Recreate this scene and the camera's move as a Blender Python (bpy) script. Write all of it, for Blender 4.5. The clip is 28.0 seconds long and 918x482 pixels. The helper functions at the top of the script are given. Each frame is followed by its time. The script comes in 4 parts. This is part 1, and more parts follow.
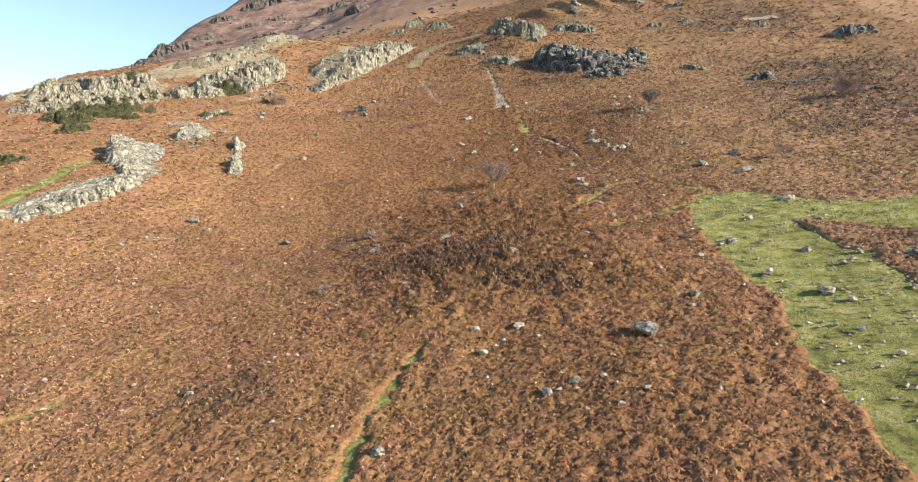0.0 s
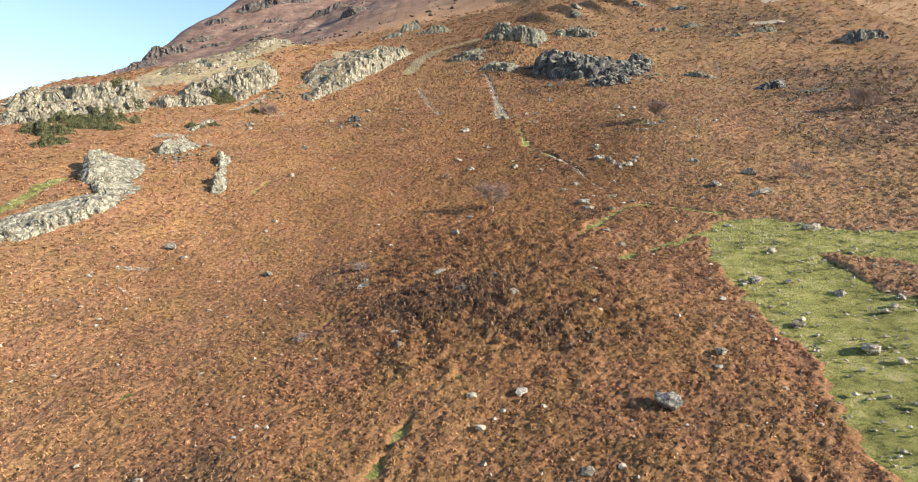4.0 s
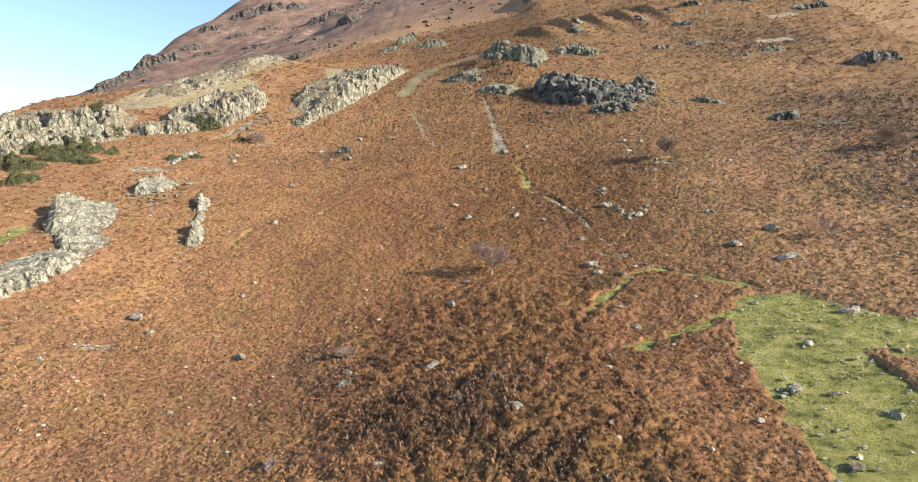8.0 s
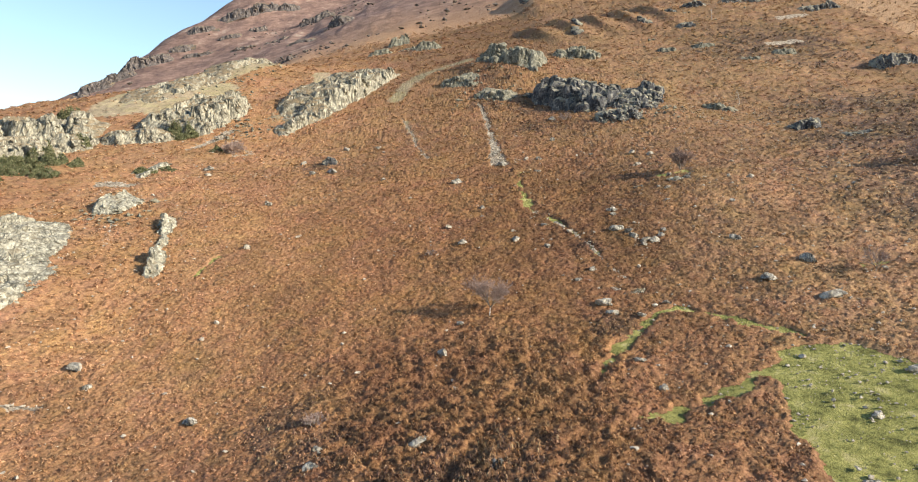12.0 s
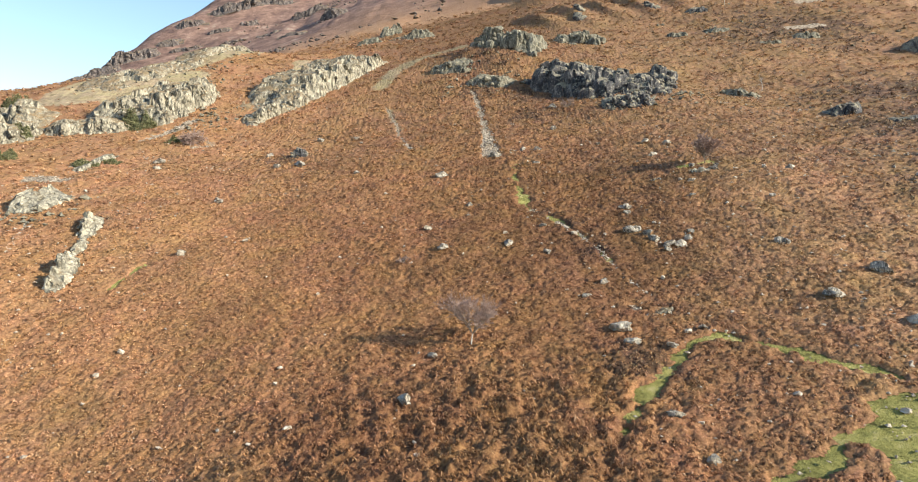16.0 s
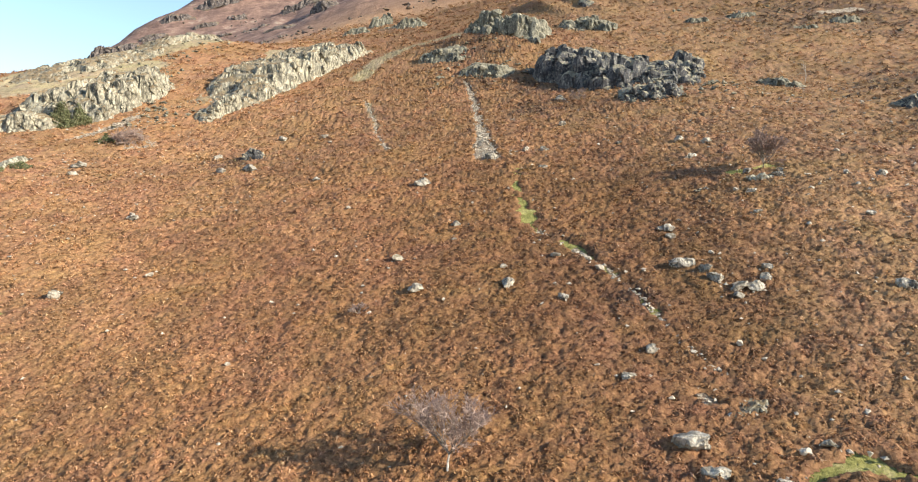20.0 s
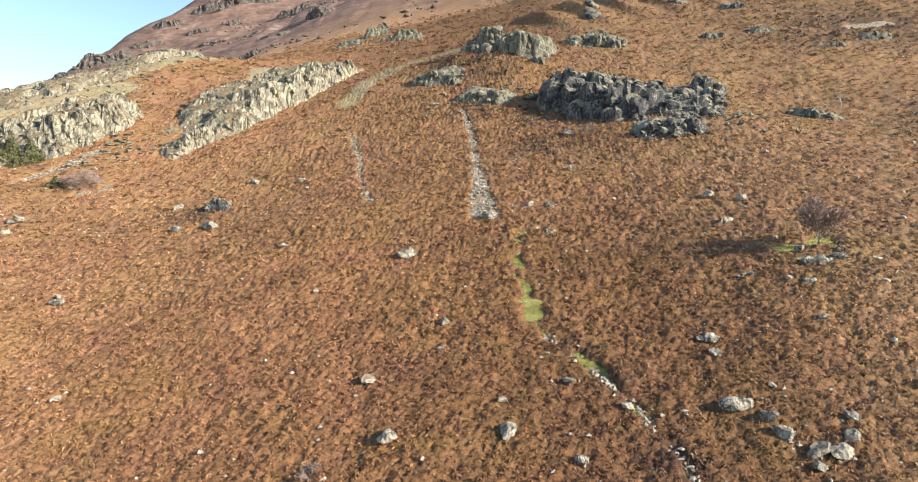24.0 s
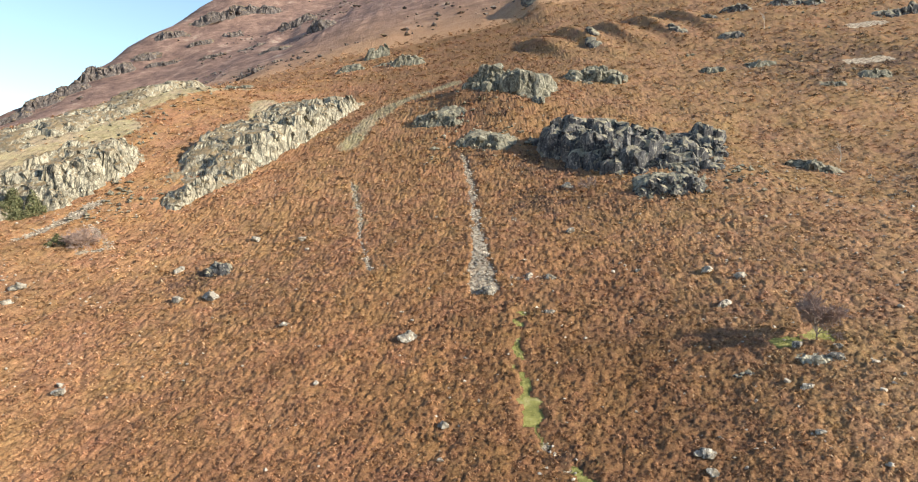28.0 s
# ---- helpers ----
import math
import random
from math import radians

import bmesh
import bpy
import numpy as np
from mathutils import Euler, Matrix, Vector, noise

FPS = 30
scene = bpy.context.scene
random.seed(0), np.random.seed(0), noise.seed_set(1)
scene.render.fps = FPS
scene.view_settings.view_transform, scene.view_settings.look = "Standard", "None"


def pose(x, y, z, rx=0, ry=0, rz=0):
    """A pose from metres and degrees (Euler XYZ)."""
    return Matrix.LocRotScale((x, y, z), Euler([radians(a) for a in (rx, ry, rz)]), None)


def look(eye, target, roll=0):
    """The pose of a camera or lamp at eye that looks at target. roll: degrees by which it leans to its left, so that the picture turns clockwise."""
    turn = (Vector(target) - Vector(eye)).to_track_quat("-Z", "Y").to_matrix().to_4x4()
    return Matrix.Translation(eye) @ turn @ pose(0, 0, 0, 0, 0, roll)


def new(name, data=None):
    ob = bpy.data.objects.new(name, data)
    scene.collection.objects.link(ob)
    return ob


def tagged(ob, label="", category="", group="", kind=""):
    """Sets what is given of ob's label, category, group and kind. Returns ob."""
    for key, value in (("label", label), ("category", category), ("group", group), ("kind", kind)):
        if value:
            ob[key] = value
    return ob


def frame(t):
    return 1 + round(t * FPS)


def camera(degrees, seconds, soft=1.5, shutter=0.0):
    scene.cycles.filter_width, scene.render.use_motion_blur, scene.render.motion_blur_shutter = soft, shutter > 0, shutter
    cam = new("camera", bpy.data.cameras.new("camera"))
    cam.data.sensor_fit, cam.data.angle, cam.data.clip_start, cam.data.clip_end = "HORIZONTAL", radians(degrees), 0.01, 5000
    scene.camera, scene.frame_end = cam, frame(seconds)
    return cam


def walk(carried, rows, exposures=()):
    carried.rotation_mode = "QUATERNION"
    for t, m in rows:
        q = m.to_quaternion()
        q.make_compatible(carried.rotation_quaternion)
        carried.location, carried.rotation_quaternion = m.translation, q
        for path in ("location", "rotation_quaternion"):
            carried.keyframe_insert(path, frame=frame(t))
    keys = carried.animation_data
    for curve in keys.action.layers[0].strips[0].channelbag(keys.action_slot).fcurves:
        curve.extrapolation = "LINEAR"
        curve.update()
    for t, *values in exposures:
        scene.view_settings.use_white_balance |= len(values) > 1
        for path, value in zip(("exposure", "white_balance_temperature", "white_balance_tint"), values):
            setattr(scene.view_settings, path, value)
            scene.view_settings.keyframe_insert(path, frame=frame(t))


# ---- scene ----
cam = camera(69.2, 28.0, soft=1.1)
PATH = [
    (0, (-0.10, -2.30, -0.57), (0.006, 17.672, -1.685), 0.61),
    (0.5, (-0.08, -1.73, -0.46), (0.037, 18.235, -1.576), 0.61),
    (1, (-0.05, -0.92, -0.27), (0.069, 19.052, -1.379), 0.61),
    (1.5, (-0.02, 0.00, -0.03), (0.100, 19.971, -1.138), 0.61),
    (2, (0.10, 0.92, 0.21), (0.231, 20.891, -0.897), 0.61),
    (2.5, (0.13, 1.85, 0.55), (0.263, 21.815, -0.556), 0.61),
    (3, (0.21, 2.89, 1.19), (0.344, 22.856, 0.079), 0.61),
    (3.5, (0.26, 3.93, 2.04), (0.393, 23.901, 0.932), 0.59),
    (5.5, (0.37, 8.16, 6.36), (0.525, 28.128, 5.241), 0.61),
    (6, (0.47, 9.33, 7.60), (0.624, 29.294, 6.487), 0.59),
    (6.5, (0.47, 10.49, 8.75), (0.623, 30.455, 7.634), 0.58),
    (7, (0.47, 11.65, 9.90), (0.657, 31.617, 8.816), 0.56),
    (7.5, (0.47, 12.90, 10.84), (0.691, 32.867, 9.758), 0.54),
    (8, (0.48, 14.33, 11.48), (0.690, 34.301, 10.390), 0.62),
    (8.5, (0.46, 15.66, 12.01), (0.677, 35.627, 10.920), 0.61),
    (9, (0.55, 17.08, 12.53), (0.798, 37.053, 11.444), 0.61),
    (9.5, (0.53, 18.51, 13.05), (0.785, 38.480, 11.969), 0.60),
    (10, (0.52, 19.93, 13.48), (0.806, 39.901, 12.394), 0.60),
    (10.5, (0.60, 21.55, 13.89), (0.893, 41.522, 12.808), 0.59),
    (11, (0.59, 23.17, 14.30), (0.880, 43.142, 13.223), 0.58),
    (11.5, (0.69, 24.78, 14.52), (0.981, 44.753, 13.479), 0.56),
    (12, (0.99, 26.69, 14.73), (1.318, 46.661, 13.685), 0.55),
    (12.5, (1.29, 28.58, 14.63), (1.620, 48.554, 13.592), 0.53),
    (14.5, (2.80, 37.37, 14.50), (3.127, 57.339, 13.455), 0.45),
    (15, (3.20, 39.97, 14.47), (3.494, 59.937, 13.425), 0.53),
    (15.5, (3.60, 42.56, 14.34), (3.931, 62.528, 13.294), 0.51),
    (16, (3.90, 45.25, 14.30), (4.198, 65.225, 13.259), 0.49),
    (16.5, (4.20, 48.06, 14.36), (4.499, 68.027, 13.318), 0.47),
    (17, (4.50, 50.96, 14.41), (4.801, 70.929, 13.372), 0.45),
    (17.5, (4.70, 53.98, 14.46), (5.031, 73.950, 13.420), 0.42),
    (18, (5.00, 56.90, 14.51), (5.326, 76.871, 13.473), 0.40),
    (18.5, (5.30, 60.03, 14.75), (5.621, 80.001, 13.681), 0.37),
    (19, (5.50, 63.17, 15.19), (5.816, 83.143, 14.124), 0.35),
    (19.5, (5.80, 66.13, 15.84), (6.076, 86.096, 14.776), 0.42),
    (20, (6.00, 68.88, 16.50), (6.306, 88.849, 15.439), 0.40),
    (20.5, (6.20, 71.33, 17.36), (6.507, 91.296, 16.299), 0.40),
    (21, (6.40, 73.67, 18.13), (6.708, 93.638, 17.065), 0.41),
    (21.5, (6.50, 75.72, 19.01), (6.774, 95.686, 17.946), 0.41),
    (23.5, (7.20, 81.96, 23.55), (7.479, 101.927, 22.473), 0.34),
    (24, (7.30, 82.92, 24.69), (7.545, 102.887, 23.612), 0.34),
    (24.5, (7.30, 83.18, 25.97), (7.546, 103.153, 24.887), 0.35),
    (25, (7.40, 83.25, 27.16), (7.612, 103.215, 26.072), 0.35),
    (25.5, (7.40, 83.31, 28.35), (7.639, 103.279, 27.264), 0.36),
    (26, (7.49, 83.27, 29.54), (7.731, 103.244, 28.460), 0.37),
    (26.5, (7.49, 83.23, 30.64), (7.723, 103.203, 29.557), 0.38),
    (27, (7.39, 83.00, 31.85), (7.614, 102.970, 30.799), 0.39),
    (27.5, (7.28, 82.85, 32.75), (7.506, 102.818, 31.667), 0.40),
    (28, (7.38, 83.11, 33.83), (7.598, 103.077, 32.748), 0.41),
]
walk(cam, [(t, look(e, g, r)) for t, e, g, r in PATH], [(0, 0.93), (12, 0.91), (15, 0.93), (18, 1.0), (21, 1.06), (24, 1.0), (28, 0.93)])

# ---- light ----
SUN_TO = Vector((0.85, -0.36, 0.40)).normalized()
world = bpy.data.worlds.new("sky")
scene.world = world
world.use_nodes = True
nt = world.node_tree
sky = nt.nodes.new("ShaderNodeTexSky")
sky.sky_type, sky.sun_disc = "NISHITA", False
sky.sun_elevation, sky.sun_rotation = math.asin(SUN_TO.z), math.atan2(SUN_TO.x, SUN_TO.y)
sky.altitude, sky.air_density, sky.dust_density, sky.ozone_density = 200, 1.0, 0.1, 1.4
nt.links.new(sky.outputs[0], nt.nodes["Background"].inputs[0])
nt.nodes["Background"].inputs[1].default_value = 0.12
sun = new("sun", bpy.data.lights.new("sun", "SUN"))
sun.data.energy, sun.data.angle, sun.data.color = 5.0, radians(0.55), (1.0, 0.9, 0.74)
sun.matrix_world = look(SUN_TO * 900, (0, 0, 0))


# ---- materials ----
def material(name, rough=0.9, spec=0.2):
    m = bpy.data.materials.new(name)
    m.use_nodes = True
    b = m.node_tree.nodes["Principled BSDF"]
    b.inputs["Roughness"].default_value, b.inputs["Specular IOR Level"].default_value = rough, spec
    return m, m.node_tree, b


def node(t, kind, **inputs):
    n = t.nodes.new(kind)
    for key, value in inputs.items():
        n.inputs[key.replace("_", " ")].default_value = value
    return n


def noise_at(t, scale, detail=4, rough=0.55, stretch=None):
    """Noise by the world's metres."""
    g = t.nodes.new("ShaderNodeNewGeometry")
    src = g.outputs["Position"]
    if stretch:
        mp = t.nodes.new("ShaderNodeMapping")
        mp.inputs["Scale"].default_value = stretch
        t.links.new(src, mp.inputs[0])
        src = mp.outputs[0]
    n = node(t, "ShaderNodeTexNoise", Scale=scale, Detail=detail, Roughness=rough)
    t.links.new(src, n.inputs["Vector"])
    return n.outputs["Fac"]


def ramp(t, fac, stops):
    r = t.nodes.new("ShaderNodeValToRGB")
    e = r.color_ramp.elements
    while len(e) < len(stops):
        e.new(0.5)
    for s, (at, col) in zip(e, stops):
        s.position, s.color = at, (*col, 1)
    t.links.new(fac, r.inputs[0])
    return r.outputs[0]


def mix(t, fac, a, b, how="MIX"):
    n = t.nodes.new("ShaderNodeMix")
    n.data_type, n.blend_type = "RGBA", how
    for k, v in ((0, fac), (6, a), (7, b)):
        if isinstance(v, (int, float)):
            n.inputs[k].default_value = v
        elif isinstance(v, tuple):
            n.inputs[k].default_value = (*v, 1)
        else:
            t.links.new(v, n.inputs[k])
    return n.outputs[2]


def sharpen(t, fac, a, b):
    n = node(t, "ShaderNodeMapRange")
    n.interpolation_type = "SMOOTHSTEP"
    n.inputs[1].default_value, n.inputs[2].default_value = a, b
    t.links.new(fac, n.inputs[0])
    return n.outputs[0]


def bump(t, b, height, strength, distance):
    n = node(t, "ShaderNodeBump", Strength=strength, Distance=distance)
    t.links.new(height, n.inputs["Height"])
    t.links.new(n.outputs[0], b.inputs["Normal"])


def zone(t, name):
    a = t.nodes.new("ShaderNodeAttribute")
    a.attribute_name = name
    return a.outputs["Fac"]


def ground_material():
    m, t, b = material("hillside", 0.95, 0.1)
    litter_shade = ramp(t, noise_at(t, 3.2, 8, 0.75), [(0.34, (0.08, 0.045, 0.028)), (0.43, (0.32, 0.185, 0.1)), (0.54, (0.54, 0.325, 0.18)), (0.66, (0.68, 0.45, 0.26))])
    broadly = ramp(t, noise_at(t, 0.035, 4), [(0.35, (0.34, 0.185, 0.1)), (0.6, (0.47, 0.25, 0.125))])
    brown = mix(t, 0.15, litter_shade, broadly)
    # Darker litter under the fern, so the gaps between fronds read as shadow.
    gap_shade = ramp(t, noise_at(t, 3.6, 8, 0.75), [(0.36, (0.07, 0.038, 0.024)), (0.5, (0.2, 0.112, 0.062)), (0.68, (0.4, 0.23, 0.13))])
    brown = mix(t, zone(t, "litter_shade"), brown, gap_shade)
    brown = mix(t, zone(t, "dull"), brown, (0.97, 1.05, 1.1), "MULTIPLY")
    fine = noise_at(t, 0.9, 8, 0.75)
    heath = ramp(t, fine, [(0.3, (0.045, 0.03, 0.024)), (0.55, (0.13, 0.085, 0.05)), (0.72, (0.27, 0.18, 0.1))])
    base = mix(t, zone(t, "heath"), brown, heath)
    turf = ramp(t, noise_at(t, 0.5, 7, 0.7), [(0.34, (0.1, 0.1, 0.036)), (0.44, (0.24, 0.235, 0.075)), (0.55, (0.36, 0.34, 0.11)), (0.68, (0.5, 0.43, 0.21))])
    edge = mix(t, 0.35, zone(t, "turf"), noise_at(t, 0.9, 5), "OVERLAY")
    base = mix(t, sharpen(t, edge, 0.35, 0.6), base, turf)
    straw = ramp(t, noise_at(t, 1.2, 6, 0.7), [(0.32, (0.15, 0.115, 0.06)), (0.5, (0.33, 0.27, 0.15)), (0.68, (0.5, 0.43, 0.28))])
    base = mix(t, sharpen(t, mix(t, 0.35, zone(t, "straw"), noise_at(t, 0.6, 5), "OVERLAY"), 0.3, 0.65), base, straw)
    vor = node(t, "ShaderNodeTexVoronoi", Scale=2.2)
    pos = t.nodes.new("ShaderNodeNewGeometry")
    t.links.new(pos.outputs["Position"], vor.inputs["Vector"])
    grit = ramp(t, vor.outputs["Color"], [(0.1, (0.16, 0.12, 0.085)), (0.5, (0.36, 0.29, 0.215)), (0.9, (0.54, 0.47, 0.36))])
    base = mix(t, sharpen(t, mix(t, 0.4, zone(t, "scree"), noise_at(t, 0.8, 5), "OVERLAY"), 0.35, 0.6), base, grit)
    fell = ramp(t, noise_at(t, 0.09, 10, 0.78), [(0.34, (0.1, 0.07, 0.064)), (0.47, (0.22, 0.14, 0.112)), (0.58, (0.33, 0.215, 0.165)), (0.7, (0.5, 0.42, 0.33))])
    base = mix(t, zone(t, "fell"), base, fell)
    t.links.new(base, b.inputs["Base Color"])
    bump(t, b, noise_at(t, 2.6, 8, 0.75), 1.0, 0.45)
    return m


def rock_material(name, dark, mid, pale, moss=0.5, seam=0.1, size=0.75, green=0.5, lichen_light=1.0):
    m, t, b = material(name, 0.88, 0.25)
    grain = ramp(t, noise_at(t, 0.9, 9, 0.72, (1, 1, 0.45)), [(0.33, dark), (0.52, mid), (0.72, pale)])
    spots = mix(t, sharpen(t, noise_at(t, 2.6, 5, 0.6), 0.55, 0.7), grain, pale)
    g = t.nodes.new("ShaderNodeNewGeometry")
    col = spots
    for scale, width, stretch in ((size, seam, (1.5, 0.8, 0.42)), (size * 2.4, seam * 1.3, (1.3, 1.0, 0.5))):
        vor = node(t, "ShaderNodeTexVoronoi", Scale=scale, Randomness=1.0)
        vor.feature = "DISTANCE_TO_EDGE"
        mp = t.nodes.new("ShaderNodeMapping")
        mp.inputs["Scale"].default_value, mp.inputs["Rotation"].default_value = stretch, (0.35, 0.45, 0.5)
        t.links.new(g.outputs["Position"], mp.inputs[0])
        warp = t.nodes.new("ShaderNodeVectorMath")
        warp.operation = "ADD"
        t.links.new(mp.outputs[0], warp.inputs[0])
        t.links.new(noise_at(t, 0.7, 5), warp.inputs[1])
        t.links.new(warp.outputs[0], vor.inputs["Vector"])
        gap = t.nodes.new("ShaderNodeMath")
        gap.operation = "MULTIPLY_ADD"
        gap.inputs[1].default_value = width * 4.5
        t.links.new(noise_at(t, 0.5 / scale, 5, 0.65), gap.inputs[0])
        t.links.new(vor.outputs["Distance"], gap.inputs[2])
        col = mix(t, sharpen(t, gap.outputs[0], width * 1.7, width * 3.2), dark, col)
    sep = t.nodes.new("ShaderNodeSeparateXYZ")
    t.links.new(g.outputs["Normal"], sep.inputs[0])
    # Upward faces take moss and lichen; brightened lichen stands in for sunlit tops.
    flat = sharpen(t, sep.outputs["Z"], 0.5 / lichen_light, 0.85 / lichen_light)
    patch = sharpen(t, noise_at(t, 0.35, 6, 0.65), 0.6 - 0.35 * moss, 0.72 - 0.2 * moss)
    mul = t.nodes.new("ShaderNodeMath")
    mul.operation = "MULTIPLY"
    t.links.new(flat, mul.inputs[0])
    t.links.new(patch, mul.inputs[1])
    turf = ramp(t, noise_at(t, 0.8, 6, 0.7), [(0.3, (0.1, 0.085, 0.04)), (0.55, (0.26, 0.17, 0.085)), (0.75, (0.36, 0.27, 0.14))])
    lichen = ramp(t, noise_at(t, 1.1, 7, 0.7), [(0.3, tuple(lichen_light * c for c in (0.08, 0.075, 0.055))), (0.55, tuple(lichen_light * c for c in (0.19, 0.178, 0.13))), (0.75, tuple(lichen_light * c for c in (0.3, 0.28, 0.21)))])
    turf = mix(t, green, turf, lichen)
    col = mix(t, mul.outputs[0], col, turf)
    t.links.new(col, b.inputs["Base Color"])
    bump(t, b, noise_at(t, 3.0, 8, 0.7), 0.7, 0.2)
    return m


def leaf_material(name, stops, rough=0.8, gain=0.5, toned=False, through_light=0.0):
    """Dry or green leaves: each its own tint, with patches across the hillside, some light shining through."""
    m, t, b = material(name, rough, 0.25)
    g = t.nodes.new("ShaderNodeNewGeometry")
    col = ramp(t, g.outputs["Random Per Island"], stops)
    patch = ramp(t, noise_at(t, 0.06, 5, 0.6), [(0.3, (0.55, 0.52, 0.52)), (0.5, (0.85, 0.85, 0.85)), (0.7, (1.1, 1.05, 1.0))])
    col = mix(t, gain, col, patch, "MULTIPLY")
    tone = t.nodes.new("ShaderNodeAttribute")
    tone.attribute_name = "tone"
    col = mix(t, 1.0, col, tone.outputs["Color"], "MULTIPLY") if toned else col
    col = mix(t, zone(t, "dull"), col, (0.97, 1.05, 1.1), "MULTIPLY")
    t.links.new(col, b.inputs["Base Color"])
    if through_light:
        thin, both = t.nodes.new("ShaderNodeBsdfTranslucent"), t.nodes.new("ShaderNodeMixShader")
        both.inputs[0].default_value = through_light
        t.links.new(col, thin.inputs["Color"])
        t.links.new(b.outputs[0], both.inputs[1])
        t.links.new(thin.outputs[0], both.inputs[2])
        t.links.new(both.outputs[0], t.nodes["Material Output"].inputs["Surface"])
    return m


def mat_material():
    """Collapsed dead fern: small curled fronds of many browns; dark specks paint in stems and the shade between fronds.
    """
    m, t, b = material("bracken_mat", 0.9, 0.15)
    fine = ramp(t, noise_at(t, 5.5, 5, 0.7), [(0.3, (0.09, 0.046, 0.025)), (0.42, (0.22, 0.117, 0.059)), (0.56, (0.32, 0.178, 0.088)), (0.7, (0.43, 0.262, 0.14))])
    tone = t.nodes.new("ShaderNodeAttribute")
    tone.attribute_name = "tone"
    col = mix(t, 1.0, fine, tone.outputs["Color"], "MULTIPLY")
    patch = ramp(t, noise_at(t, 0.06, 5, 0.6), [(0.3, (0.72, 0.7, 0.7)), (0.5, (0.9, 0.9, 0.9)), (0.7, (1.08, 1.04, 1.0))])
    col = mix(t, 0.5, col, patch, "MULTIPLY")
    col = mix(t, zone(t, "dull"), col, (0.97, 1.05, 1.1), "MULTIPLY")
    t.links.new(col, b.inputs["Base Color"])
    bump(t, b, noise_at(t, 7.0, 4, 0.7), 0.6, 0.12)
    return m


def plain_material(name, stops, scale, rough=0.85):
    m, t, b = material(name, rough, 0.25)
    t.links.new(ramp(t, noise_at(t, scale, 6, 0.65), stops), b.inputs["Base Color"])
    bump(t, b, noise_at(t, scale * 3, 5), 0.5, 0.03)
    return m


HILL = ground_material()
PALE_ROCK = rock_material("pale_rock", (0.075, 0.068, 0.052), (0.31, 0.285, 0.215), (0.56, 0.52, 0.4), 0.85, 0.09, 0.6, 0.25)
BARE_ROCK = rock_material("bare_rock", (0.095, 0.087, 0.066), (0.36, 0.335, 0.255), (0.6, 0.56, 0.44), 0.3, 0.1, 0.6, 0.6)
# Shade is in the near-black grain, light in the brightened lichen on top.
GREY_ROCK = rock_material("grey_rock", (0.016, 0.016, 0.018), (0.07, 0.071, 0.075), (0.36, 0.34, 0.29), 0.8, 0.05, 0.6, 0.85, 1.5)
LICHEN_ROCK = rock_material("lichened_rock", (0.045, 0.044, 0.034), (0.18, 0.175, 0.135), (0.46, 0.43, 0.33), 0.7, 0.08, 0.6, 0.8, 1.3)
FELL_ROCK = rock_material("fell_rock", (0.04, 0.036, 0.036), (0.11, 0.092, 0.084), (0.34, 0.3, 0.27), 0.6, 0.06, 0.25, 0.2)
STONE = rock_material("stone", (0.065, 0.06, 0.05), (0.36, 0.325, 0.265), (0.66, 0.6, 0.49), 0.35, 0.07, 0.9, 0.6)
PEBBLE = plain_material("pebble", [(0.3, (0.2, 0.17, 0.135)), (0.5, (0.39, 0.34, 0.27)), (0.72, (0.6, 0.54, 0.44))], 2.2)
BRACKEN = leaf_material("bracken", [(0.0, (0.2, 0.104, 0.056)), (0.25, (0.36, 0.192, 0.098)), (0.6, (0.44, 0.246, 0.126)), (0.9, (0.52, 0.31, 0.165)), (1.0, (0.6, 0.42, 0.26))], toned=True, through_light=0.25)
MAT = 0.2
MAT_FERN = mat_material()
HEATHER = leaf_material("heather", [(0.0, (0.09, 0.055, 0.045)), (0.5, (0.22, 0.13, 0.08)), (0.85, (0.36, 0.22, 0.12)), (1.0, (0.36, 0.3, 0.18))], gain=0.3, toned=True)
GRASS = leaf_material("grass", [(0.0, (0.13, 0.135, 0.042)), (0.5, (0.28, 0.285, 0.085)), (0.85, (0.42, 0.39, 0.14)), (1.0, (0.5, 0.42, 0.22))], gain=0.3)
GORSE = leaf_material("gorse", [(0.0, (0.06, 0.065, 0.032)), (0.5, (0.13, 0.14, 0.065)), (0.85, (0.2, 0.2, 0.1)), (1.0, (0.32, 0.28, 0.17))], gain=0.2)
BARK = plain_material("bark", [(0.3, (0.1, 0.085, 0.07)), (0.55, (0.22, 0.19, 0.16)), (0.75, (0.4, 0.38, 0.34))], 3.0)
TWIG = plain_material("twig", [(0.3, (0.24, 0.17, 0.14)), (0.7, (0.4, 0.3, 0.25))], 5.0)
DEADWOOD = plain_material("deadwood", [(0.3, (0.3, 0.28, 0.25)), (0.7, (0.55, 0.52, 0.47))], 4.0)


